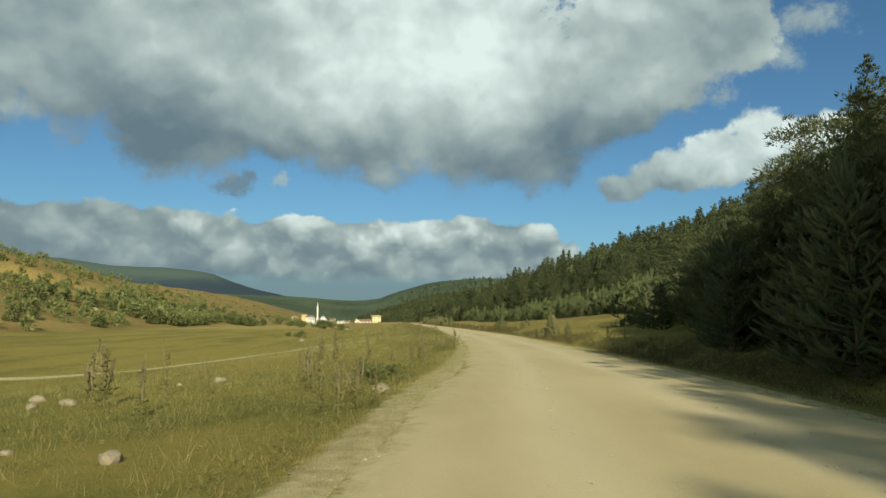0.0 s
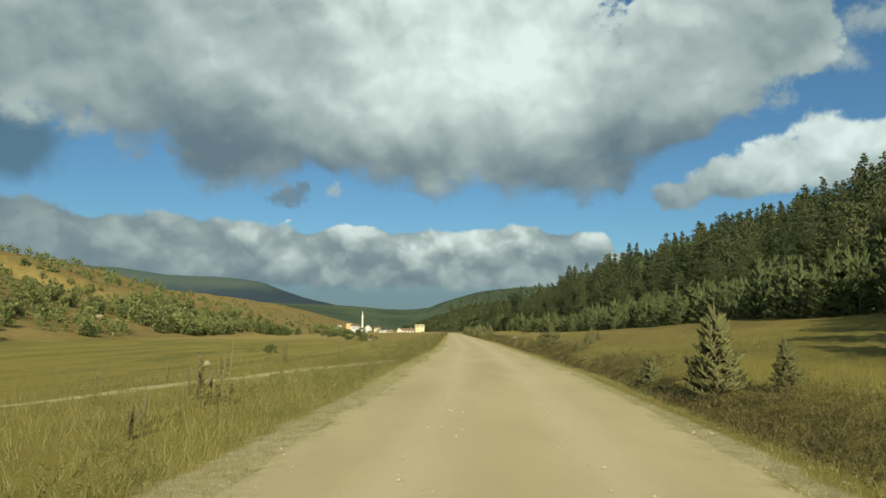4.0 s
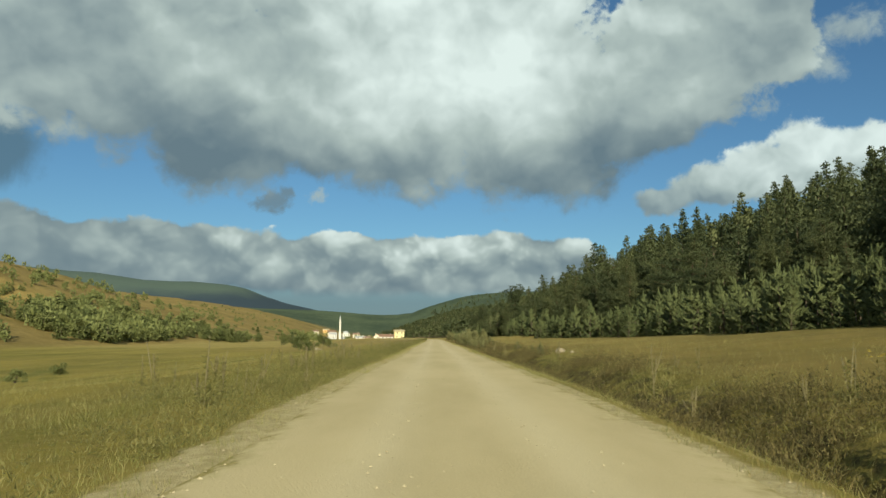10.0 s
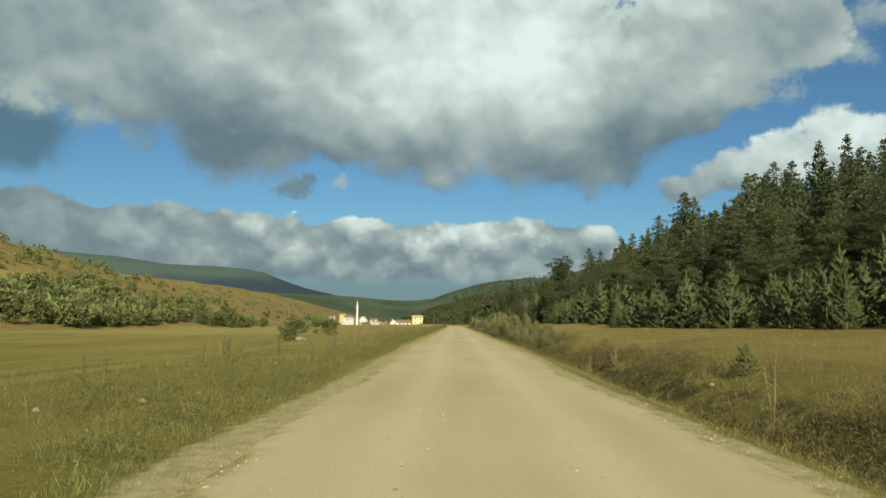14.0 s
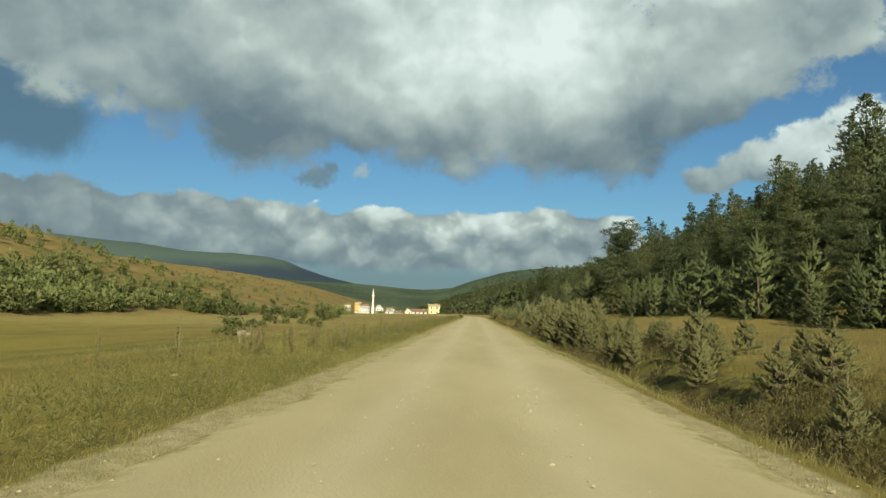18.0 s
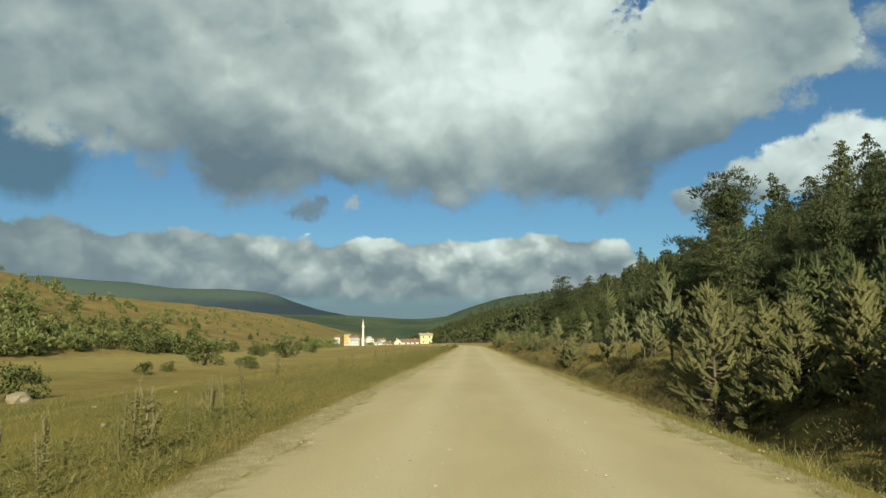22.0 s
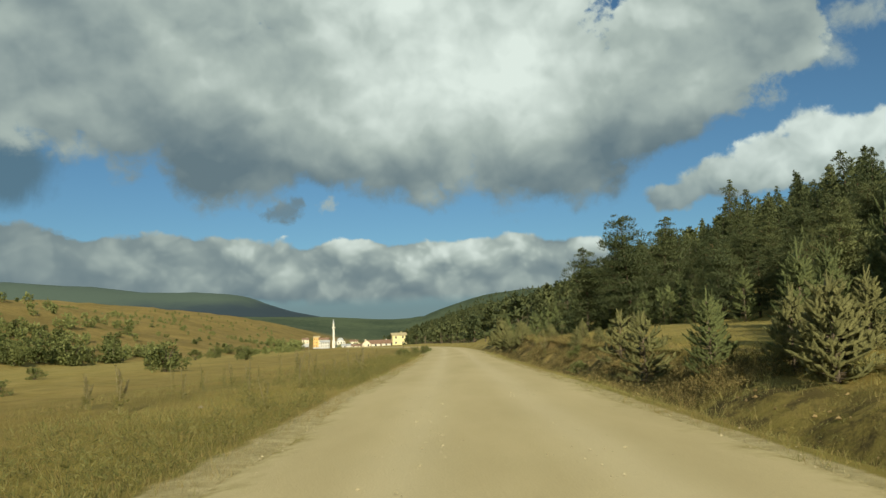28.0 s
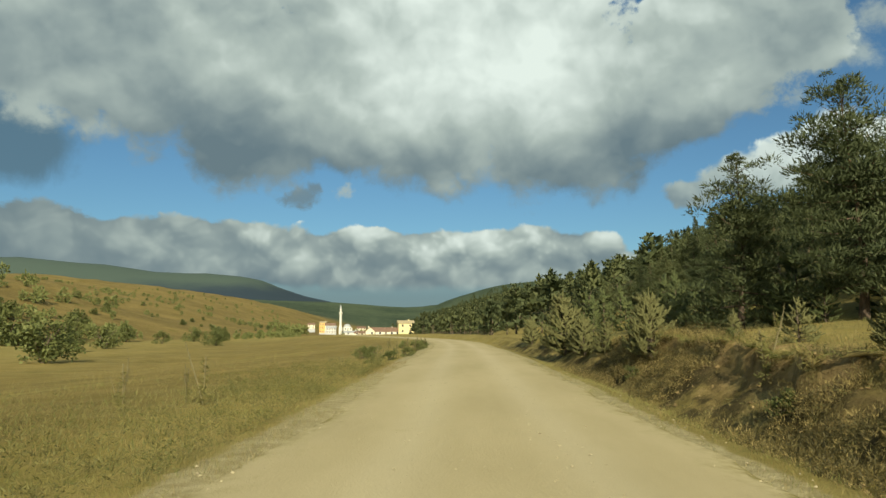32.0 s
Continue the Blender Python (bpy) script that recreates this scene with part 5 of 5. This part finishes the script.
def build_scrub(name, label, mat, seed, n, near_edge, spread, side, tall, start):
    """Knee-high tangled weeds: fine leaves in loose heaps along one side of the road."""
    r = np.random.default_rng(seed)
    y = r.uniform(start, 350, n)
    d = np.clip(np.abs(r.normal(near_edge, spread, n)), 0.7, 6.5 if side < 0 else 4.6)
    x = road_mid(y) + side * (half_width(y) + d)
    keep = (wave(x, y, 3.4, 2.0) + 0.6 * wave(x, y, 1.1, 5.0) > -0.15) 
    x, y = x[keep], y[keep]
    h = r.uniform(0.3, 1.0, len(x)) * tall * (0.7 + 0.3 * wave(x, y, 2.0, 7.0))
    cs = np.concatenate([np.stack([x + r.normal(size=len(x)) * 0.16, y + r.normal(size=len(x)) * 0.16, land(x, y) + h * q], -1) for q in (0.12, 0.5, 0.9)])
    v, f = tufts(r, cs, np.tile([0, 0, 0.3], (len(cs), 1)), 0.18, 14, 0.07, 0.014, 0.5, 0.9)
    tagged(new(name, fill_mesh(name, v, f, mat)), label, "scrub", kind="stuff")


def model_stalk(seed, h, heads):
    """Tall dry mullein: a stem with a leaf rosette and furred spikes."""
    r = np.random.default_rng(seed)
    ob = new("mullein_stalk")
    tagged(ob, "tall dry grey-brown weed stalk with withered spike on the verge", "weed stalk", "dry stalks on the verge")
    stems = []
    for k in range(heads):
        tip = np.array([r.normal() * 0.10 * h, r.normal() * 0.10 * h, h * (1 if k == 0 else r.uniform(0.6, 0.95))])
        foot = tip * (0.0 if k == 0 else 0.38) * np.array([0.4, 0.4, 1])
        mid = (foot + tip) / 2 + r.normal(size=3) * 0.012
        stems.append(tube([foot, mid, tip], [0.011, 0.009, 0.004], 5))
        fur = np.array([foot + (tip - foot) * q for q in np.linspace(0.42, 1.0, 13)])
        part("spike", *joined([tube(fur[::3], [0.010, 0.011, 0.009, 0.007, 0.003], 5), tufts(r, fur, np.tile([0, 0, 0.5], (13, 1)), 0.010, 8, 0.04, 0.014, 0.3, 1.0)]), M_STALK, ob)
    part("stem", *joined(stems), M_STALK, ob)
    low = np.concatenate([np.stack([r.normal(size=8) * 0.05, r.normal(size=8) * 0.05, np.linspace(0.02, 0.3 * h, 8)], -1), np.array([(0, 0, z) for z in np.linspace(0.3 * h, 0.72 * h, 6)])])
    part("leaves", *tufts(r, low, np.zeros_like(low), 0.05, 11, 0.10, 0.03, 0.35, 0.8), M_WEED, ob)
    return ob


build_grass()
build_low_weeds()
# ditch scrub; its dark leaves over the first stretch stand in for tree shade
build_scrub("ditch_scrub", "knee-high brown-green scrub and thistles along the ditch, in place of dark shade near the start", M_SCRUB, 29, 13500, 2.3, 1.1, 1, 0.6, 12)
build_scrub("ditch_thistles", "dark brown withered thistles and scrub in the ditch", M_SCRUB, 31, 9000, 2.5, 0.9, 1, 0.5, 90)
build_scrub("verge_weeds", "grey-green knee-high weeds on the grassy verge", M_WEED, 37, 8200, 2.2, 1.7, -1, 0.66, 6)
build_scrub("bank_scrub", "dry brown scrub and turf hanging over the cut bank", M_BANKWEED, 43, 5200, 2.7, 0.9, 1, 0.3, 268)
stalks = Stand([model_stalk(51, 1.3, 1), model_stalk(52, 1.1, 3), model_stalk(53, 1.45, 2), model_stalk(54, 0.9, 5), model_stalk(55, 1.2, 2)])
count = 0
while count < 180:
    y = rng.uniform(2, 345)
    d = -rng.uniform(1.2, 8.5) if rng.random() < 0.88 else rng.uniform(1.2, 4.5)
    if float(wave(d * 0.6, y, 5.5, 1.0)) < 0.0 or (d < 0 and 232 < y < 300 and rng.random() < 0.8):
        continue
    x = float(road_mid(y)) + math.copysign(float(half_width(y)), d) + d
    if 12 < y < 78 and abs(x - float(track_x(y))) < 2.2:
        continue
    stalks.plant(x, y, rng.uniform(0.55, 1.45), rng.uniform(0, 360), sink=0.02)
    count += 1


for cx, cy, many in ((-9.8, 12.5, 10), (-8.2, 25.5, 8), (-7.0, 33, 6), (-4.6, 90, 12), (-5.2, 96, 7), (-5.0, 118, 8), (-5.6, 131, 9), (-5.0, 138, 7), (-6.2, 182, 8), (-5.4, 226, 9), (-5.0, 231, 10), (-5.8, 237, 8), (-4.9, 308, 5), (-5.6, 321, 6), (-5.4, 206.5, 8), (-6.0, 211, 9), (-6.6, 203, 6), (-5.2, 216, 6), (6.3, 99, 6), (5.7, 112, 4), (6.4, 121, 3)):
    for k in range(many):
        stalks.plant(cx + rng.normal() * 0.55, cy + rng.normal() * 1.3, rng.uniform(0.5, 1.15), rng.uniform(0, 360), sink=0.02)


def model_ragwort(seed):
    r = np.random.default_rng(seed)
    ob = new("yellow_flowering_weed")
    tagged(ob, "bushy weed with small yellow flower heads by the ditch", "weed", "yellow weeds by the ditch")
    stems, leaf, head = [], [], []
    for k in range(16):
        tip = np.array([r.normal() * 0.22, r.normal() * 0.22, r.uniform(0.55, 0.9)])
        stems.append(tube([tip * np.array([0.2, 0.2, 0]), tip * np.array([0.6, 0.6, 0.5]), tip], [0.006, 0.005, 0.003], 3))
        leaf += [tip * np.array([0.7, 0.7, q]) for q in (0.25, 0.45, 0.65, 0.8)]
        head += [tip + r.normal(size=3) * 0.03 for q in range(3)]
    part("stem", *joined(stems), M_STALK, ob)
    part("leaves", *tufts(r, np.array(leaf), np.zeros((len(leaf), 3)), 0.03, 5, 0.10, 0.03), M_WEED, ob)
    part("flowers", *tufts(r, np.array(head), np.zeros((len(head), 3)), 0.02, 6, 0.035, 0.03), M_FLOWER, ob)
    return ob


yellow = Stand([model_ragwort(61), model_ragwort(62)])
for x, y in ((5.3, 106.5), (5.9, 107.4), (6.6, 106.2), (6.1, 109), (5.0, 108.6), (7.3, 108.2), (6.9, 112)):
    yellow.plant(x, y, rng.uniform(0.7, 1.0), rng.uniform(0, 360), sink=0.02)


def stone_shape(r, size):
    bm = bmesh.new()
    bmesh.ops.create_icosphere(bm, subdivisions=2, radius=1)
    k = Vector(r.normal(size=3) * 5)
    for v in bm.verts:
        v.co *= 1 + 0.35 * noise.noise(v.co * 1.1 + k) + 0.12 * noise.noise(v.co * 3 + k)
        v.co = Vector((v.co.x * size, v.co.y * size * 0.8, v.co.z * size * 0.6))
    me = bpy.data.meshes.new("rock")
    bm.to_mesh(me)
    bm.free()
    me.materials.append(M_STONE)
    return me


shapes = [stone_shape(rng, 1.0) for k in range(5)]


def rock(x, y, size):
    ob = new("rock", shapes[int(rng.integers(5))])
    ob.matrix_basis = pose(x, y, ground_at(x, y) + size * 0.25, 0, 0, rng.uniform(0, 360)) @ Matrix.Scale(size, 4)
    tagged(ob, "pale weathered limestone rock lying in the grass", "rock", "rocks on the verge")


for x, y, s in ((-16.2, 15.6, 0.15), (-15.3, 15.2, 0.17), (-11.5, 7.6, 0.15), (-12.6, 44.2, 0.2), (-27.0, 264, 0.8), (-26.0, 263, 0.4), (-21.6, 98.3, 0.4), (7.2, 143.9, 0.36), (10.0, 296.7, 0.6), (7.6, 142.3, 0.14), (-146, 333, 1.6), (-17, 17.5, 0.2), (-13.2, 19, 0.2), (-8.9, 14.5, 0.2), (-5.5, 135, 0.1), (-6, 322, 0.12)):
    rock(x, y, s)
for k in range(70):
    y = rng.uniform(2, 345)
    d = -rng.uniform(0.5, 9) if rng.random() < 0.7 else rng.uniform(1.2, 4)
    rock(float(road_mid(y)) + math.copysign(float(half_width(y)), d) + d, y, rng.uniform(0.03, 0.09))


def build_pebbles():
    """Loose gravel on the road: small angular stones."""
    r = np.random.default_rng(77)
    n = 30000
    y = r.uniform(2, 350, n)
    u = np.clip(np.where(r.random(n) < 0.45, r.normal(0.0, 0.25, n), np.sign(r.normal(size=n)) * r.normal(0.86, 0.14, n)), -1.12, 1.12)
    x = road_mid(y) + u * half_width(y)
    s = 0.009 + 0.017 * r.random(n) ** 3
    z = np.where(np.abs(u) < 0.97, 0.012 + 0.05 * (1 - u ** 2) - 0.02, land(x, y))
    oct6 = np.array([(1, 0, 0), (-1, 0, 0), (0, 1, 0), (0, -1, 0), (0, 0, 0.75), (0, 0, -0.75)], float)
    tri = np.array([(0, 2, 4), (2, 1, 4), (1, 3, 4), (3, 0, 4)])
    v = oct6[None] * s[:, None, None] * r.uniform(0.7, 1.3, (n, 6, 3)) + np.stack([x, y, z + s * 0.3], -1)[:, None]
    f = tri[None] + 6 * np.arange(n)[:, None, None]
    tagged(new("loose_gravel", fill_mesh("loose_gravel", v.reshape(-1, 3), f.reshape(-1, 3), M_PEBBLE)), "loose pale pebbles scattered over the gravel road", "gravel", kind="stuff")


build_pebbles()


def build_clods():
    """Broken soil and small stones on the face of the cut bank and in the ditch below it."""
    r = np.random.default_rng(78)
    n = 3200
    y = np.where(r.random(n) < 0.6, r.uniform(306, 352, n), r.uniform(226, 306, n))
    x = road_mid(y) + half_width(y) + np.clip(r.normal(2.5, 0.75, n), 1.0, 4.2)
    s = 0.012 + 0.05 * r.random(n) ** 4
    ball = np.array([(1, 0, 0), (-1, 0, 0), (0, 1, 0), (0, -1, 0), (0, 0, 0.8), (0, 0, -0.8)], float)
    tri = np.array([(0, 2, 4), (2, 1, 4), (1, 3, 4), (3, 0, 4), (2, 0, 5), (1, 2, 5), (3, 1, 5), (0, 3, 5)])
    v = ball[None] * s[:, None, None] * r.uniform(0.55, 1.45, (n, 6, 3)) + np.stack([x, y, land(x, y) + s * 0.2], -1)[:, None]
    f = tri[None] + 6 * np.arange(n)[:, None, None]
    tagged(new("soil_clods", fill_mesh("soil_clods", v.reshape(-1, 3), f.reshape(-1, 3), M_CLOD)), "broken ochre soil and small stones on the cut bank", "soil", kind="stuff")


build_clods()


def build_turf_edge():
    """Turf that hangs over the top of the cut bank: a ragged lip with drooping grass."""
    r = np.random.default_rng(79)
    pieces = []
    y = 226.0
    while y < 352:
        ln = r.uniform(0.5, 1.6)
        ys = np.arange(y, y + ln, 0.16)
        hw = half_width(ys)
        cut = np.interp(ys, [0, 230, 300, 318, 330, 344, 360], [2.2, 1.8, 2.3, 2.2, 1.5, 1.4, 1.8])
        xs = road_mid(ys) + hw + 1.66 + cut + 0.35 * wave(ys * 0, ys, 0.9, 3.0) + 0.04 * r.normal(size=len(ys))
        zs = land(xs + 0.22, ys) - 0.02
        fat = np.interp(np.linspace(0, 1, len(ys)), [0, 0.15, 0.85, 1], [0.02, 1, 1, 0.02]) * r.uniform(0.025, 0.05, len(ys))
        pieces.append(tube(np.stack([xs, ys, zs], -1), fat, 6))
        m = len(ys) * 34
        i = r.integers(len(ys), size=m)
        foot = np.stack([xs[i] + r.normal(size=m) * 0.06, ys[i] + r.normal(size=m) * 0.08, zs[i] + 0.05], -1)
        way = np.stack([r.uniform(-1.1, 0.5, m), r.normal(size=m) * 0.5, r.uniform(-0.8, 1.2, m)], -1)
        way /= np.linalg.norm(way, axis=1, keepdims=True)
        pieces.append(blades(foot, way, r.uniform(0.09, 0.24, m), np.full(m, 0.012), r))
        y += ln + r.uniform(-0.1, 0.5)
    v, f = joined(pieces)
    tagged(new("turf_edge", fill_mesh("turf_edge", v, f, M_GRASS, True)), "dry turf hanging over the edge of the cut bank", "turf", kind="stuff")


build_turf_edge()


# ---- village ----
def box(w, d, h, x=0.0, y=0.0, z=0.0, bevel=0.0):
    bm = bmesh.new()
    bmesh.ops.create_cube(bm, size=1, matrix=Matrix.Translation((x, y, z + h / 2)) @ Matrix.Diagonal((w, d, h, 1)))
    if bevel:
        bmesh.ops.bevel(bm, geom=bm.edges[:], offset=bevel, segments=1, affect="EDGES")
    return bm


def solid(name, bm, mat, parent, label=""):
    me = bpy.data.meshes.new(name)
    bm.to_mesh(me)
    bm.free()
    me.materials.append(mat)
    ob = new(name, me)
    ob.parent = parent
    if label:
        tagged(ob, label)
    return ob


def gable_roof(w, d, h, rise, over=0.5, thick=0.25):
    """Two sloping slabs along x with eaves."""
    bm = bmesh.new()
    for s in (-1, 1):
        pts = [(-w / 2 - over, s * (d / 2 + over), h - over * rise / (d / 2)), (w / 2 + over, s * (d / 2 + over), h - over * rise / (d / 2)), (w / 2 + over, 0, h + rise), (-w / 2 - over, 0, h + rise)]
        lo = [bm.verts.new(p) for p in pts]
        hi = [bm.verts.new((p[0], p[1], p[2] + thick)) for p in pts]
        for a in ((0, 1, 2, 3),):
            bm.faces.new([lo[i] for i in a])
            bm.faces.new([hi[i] for i in reversed(a)])
        for i in range(4):
            bm.faces.new([lo[i], hi[i], hi[(i + 1) % 4], lo[(i + 1) % 4]])
    bmesh.ops.recalc_face_normals(bm, faces=bm.faces[:])
    return bm


def house(x, y, turn, w, d, h, rise, wall_mat, roof_mat, label, storeys=1, gaps=3.2, lift=0.0):
    """A house with its floor at the height lift."""
    ob = new("house")
    ob.matrix_basis = pose(x, y, lift, 0, 0, turn)
    tagged(ob, label, "house", "houses of the village")
    wall = box(w, d, h)
    solid("plinth", box(w + 0.2, d + 0.2, 4.0, 0, 0, -3.95), M_LEAD, ob)
    for s in (-1, 1):
        tri = [wall.verts.new(p) for p in ((s * w / 2, -d / 2, h), (s * w / 2, d / 2, h), (s * w / 2, 0, h + rise), (s * (w / 2 - 0.3), -d / 2, h), (s * (w / 2 - 0.3), d / 2, h), (s * (w / 2 - 0.3), 0, h + rise))]
        for face in ((0, 1, 2), (3, 5, 4), (0, 2, 5, 3), (1, 4, 5, 2)):
            wall.faces.new([tri[i] for i in face])
    bmesh.ops.recalc_face_normals(wall, faces=wall.faces[:])
    solid("wall", wall, wall_mat, ob)
    solid("roof", gable_roof(w, d, h, rise), roof_mat, ob)
    solid("chimney", box(0.6, 0.6, 1.3, w * 0.22, d * 0.15, h + rise * 0.6), wall_mat, ob)
    step = h / storeys
    n = max(2, int(w / gaps))
    for k in range(storeys):
        for i in range(n):
            px = -w / 2 + (i + 0.5) * w / n
            for s in (-1, 1):
                if k == 0 and i == n // 2 and s == -1:
                    solid("door", box(1.0, 0.12, 2.05, px, s * d / 2, 0.3), M_WOOD, ob)
                    continue
                fr = solid("window", box(1.15, 0.10, 1.35, px, s * d / 2, k * step + 1.05), M_WHITE, ob)
                solid("pane", box(0.95, 0.04, 1.15, px, s * (d / 2 + 0.05), k * step + 1.15), M_GLASS, fr)
        for s in (-1, 1):
            fr = solid("window", box(0.10, 1.1, 1.3, s * w / 2, -d * 0.2, k * step + 1.05), M_WHITE, ob)
            solid("pane", box(0.04, 0.9, 1.1, s * (w / 2 + 0.05), -d * 0.2, k * step + 1.15), M_GLASS, fr)
    return ob


house(-40, 694, 8, 15, 6.5, 2.7, 1.7, M_WHITE, M_TILE, "long low white house with weathered red tiled roof", 1, 2.6, -1.5)
house(-47.6, 689, 98, 6.5, 4.6, 2.8, 1.8, M_CREAM, M_TILE, "pale gabled wing beside the long white house", 1, 2.6, -1.5)
house(-68, 762, 3, 9, 5, 2.3, 0.8, M_WHITE, M_LEAD, "small low white house with grey roof", 1, 3.2, -1.9)
house(-60, 742, -6, 6, 5, 2.0, 0.9, M_CREAM, M_TILE, "small pale shed with tiled roof", 1, 3.0, -1.9)
house(-29.6, 694, 12, 8, 7, 5.9, 1.3, M_YELLOW, M_STRAW, "square two-storey pale yellow house beside the wood", 2, 2.8, -0.6)
house(-149.5, 1090, -4, 7.6, 7, 11.0, 1.3, M_ORANGE, M_STRAW, "three-storey orange house at the foot of the hill", 3, 2.4, -1.0)
house(-135.7, 1060, 5, 10, 7, 5.8, 1.7, M_GREY, M_LEAD, "two-storey pale grey house with grey roof", 2, 2.4, -1.5)
house(-141, 1084, 2, 11, 7, 6.2, 2.0, M_CREAM, M_TILE, "pale house with red tiled roof in the village", 2, 2.6, 1.0)
house(-167, 1110, 10, 7.5, 7, 4.6, 1.7, M_CREAM, M_TILE, "pale house with red roof on the hillside", 2, 3.0, 3.5)
house(-106, 1072, 8, 9, 7, 4.6, 1.6, M_CREAM, M_TILE, "pale house with red roof beyond the mosque", 2, 3.0, -0.5)


def lathe(profile, sides=20):
    """Turned form from (radius, height) pairs."""
    bm = bmesh.new()
    rings = []
    for r, z in profile:
        rings.append([bm.verts.new((r * math.cos(6.28319 * k / sides), r * math.sin(6.28319 * k / sides), z)) for k in range(sides)])
    for a, b in zip(rings, rings[1:]):
        for k in range(sides):
            bm.faces.new((a[k], a[(k + 1) % sides], b[(k + 1) % sides], b[k]))
    bm.faces.new(list(reversed(rings[0])))
    bm.faces.new(rings[-1])
    return bm


def mosque(x, y):
    ob = new("mosque")
    ob.matrix_basis = pose(x, y, 1.0, 0, 0, 20)
    tagged(ob, "small white village mosque with grey dome", "mosque")
    solid("wall", box(9, 9, 3.6, bevel=0.15), M_WHITE, ob)
    solid("plinth", box(9.3, 9.3, 4.0, 0, 0, -3.95), M_LEAD, ob)
    solid("drum", lathe([(3.8, 3.5), (3.8, 4.2), (4.0, 4.2), (4.0, 4.4)], 24), M_WHITE, ob)
    solid("dome", lathe([(3.8 * math.cos(a), 4.4 + 3.0 * math.sin(a)) for a in np.linspace(0, 1.5, 8)], 24), M_LEAD, ob)
    for s in (-1, 1):
        for i in (-1, 0, 1):
            fr = solid("window", box(1.2, 0.12, 1.8, i * 2.7, s * 4.5, 1.2), M_LEAD, ob)
            solid("pane", box(0.9, 0.06, 1.5, i * 2.7, s * 4.57, 1.35), M_GLASS, fr)
    tower = new("minaret")
    tower.matrix_basis = pose(x - 10, y + 18, 0.6, 0, 0, 0)
    tagged(tower, "tall slim white minaret with pointed grey cap", "minaret")
    solid("base", box(3.2, 3.2, 9, 0, 0, -4, bevel=0.2), M_WHITE, tower)
    solid("shaft", lathe([(1.7, 4.8), (1.25, 6.4), (1.2, 18.0), (1.3, 18.2)], 16), M_WHITE, tower)
    solid("balcony", lathe([(1.3, 18.0), (2.0, 18.9), (2.0, 20.0), (1.85, 20.0), (1.85, 19.1), (1.1, 19.1)], 16), M_WHITE, tower)
    solid("upper_shaft", lathe([(1.0, 19.0), (0.98, 23.6), (1.1, 23.8)], 16), M_WHITE, tower)
    solid("cap", lathe([(1.15, 23.7), (0.6, 26.2), (0.05, 28.6)], 16), M_LEAD, tower)


mosque(-117.5, 1050)


# small shrubs on the cut bank
for k in range(9):
    y = 303 + 4.9 * k + rng.uniform(-0.8, 0.8)
    oaks.plant(float(road_mid(y) + half_width(y)) + rng.uniform(2.0, 4.2), y, rng.uniform(0.35, 0.7), rng.uniform(0, 360), (0, 1, 3)[k % 3], label="low dark shrub rooted in the cut bank")
for x, y, h in ((7.4, 313, 1.5), (6.9, 318, 1.0), (7.6, 326, 1.4), (7.2, 336, 1.1), (6.6, 309, 0.9)):
    youngs.plant(x, y, h, rng.uniform(0, 360))

# grey-green weeds and low shrubs inside the bend of the road
for k in range(46):
    y = rng.uniform(352, 400)
    x = float(road_mid(y)) - 3.3 - abs(rng.normal()) * 1.5
    if k % 5 == 0:
        oaks.plant(x, y, rng.uniform(0.5, 0.9), rng.uniform(0, 360), 3, label="low grey-green shrub inside the bend of the road")
    else:
        stalks.plant(x, y, rng.uniform(0.5, 1.1), rng.uniform(0, 360), sink=0.02)
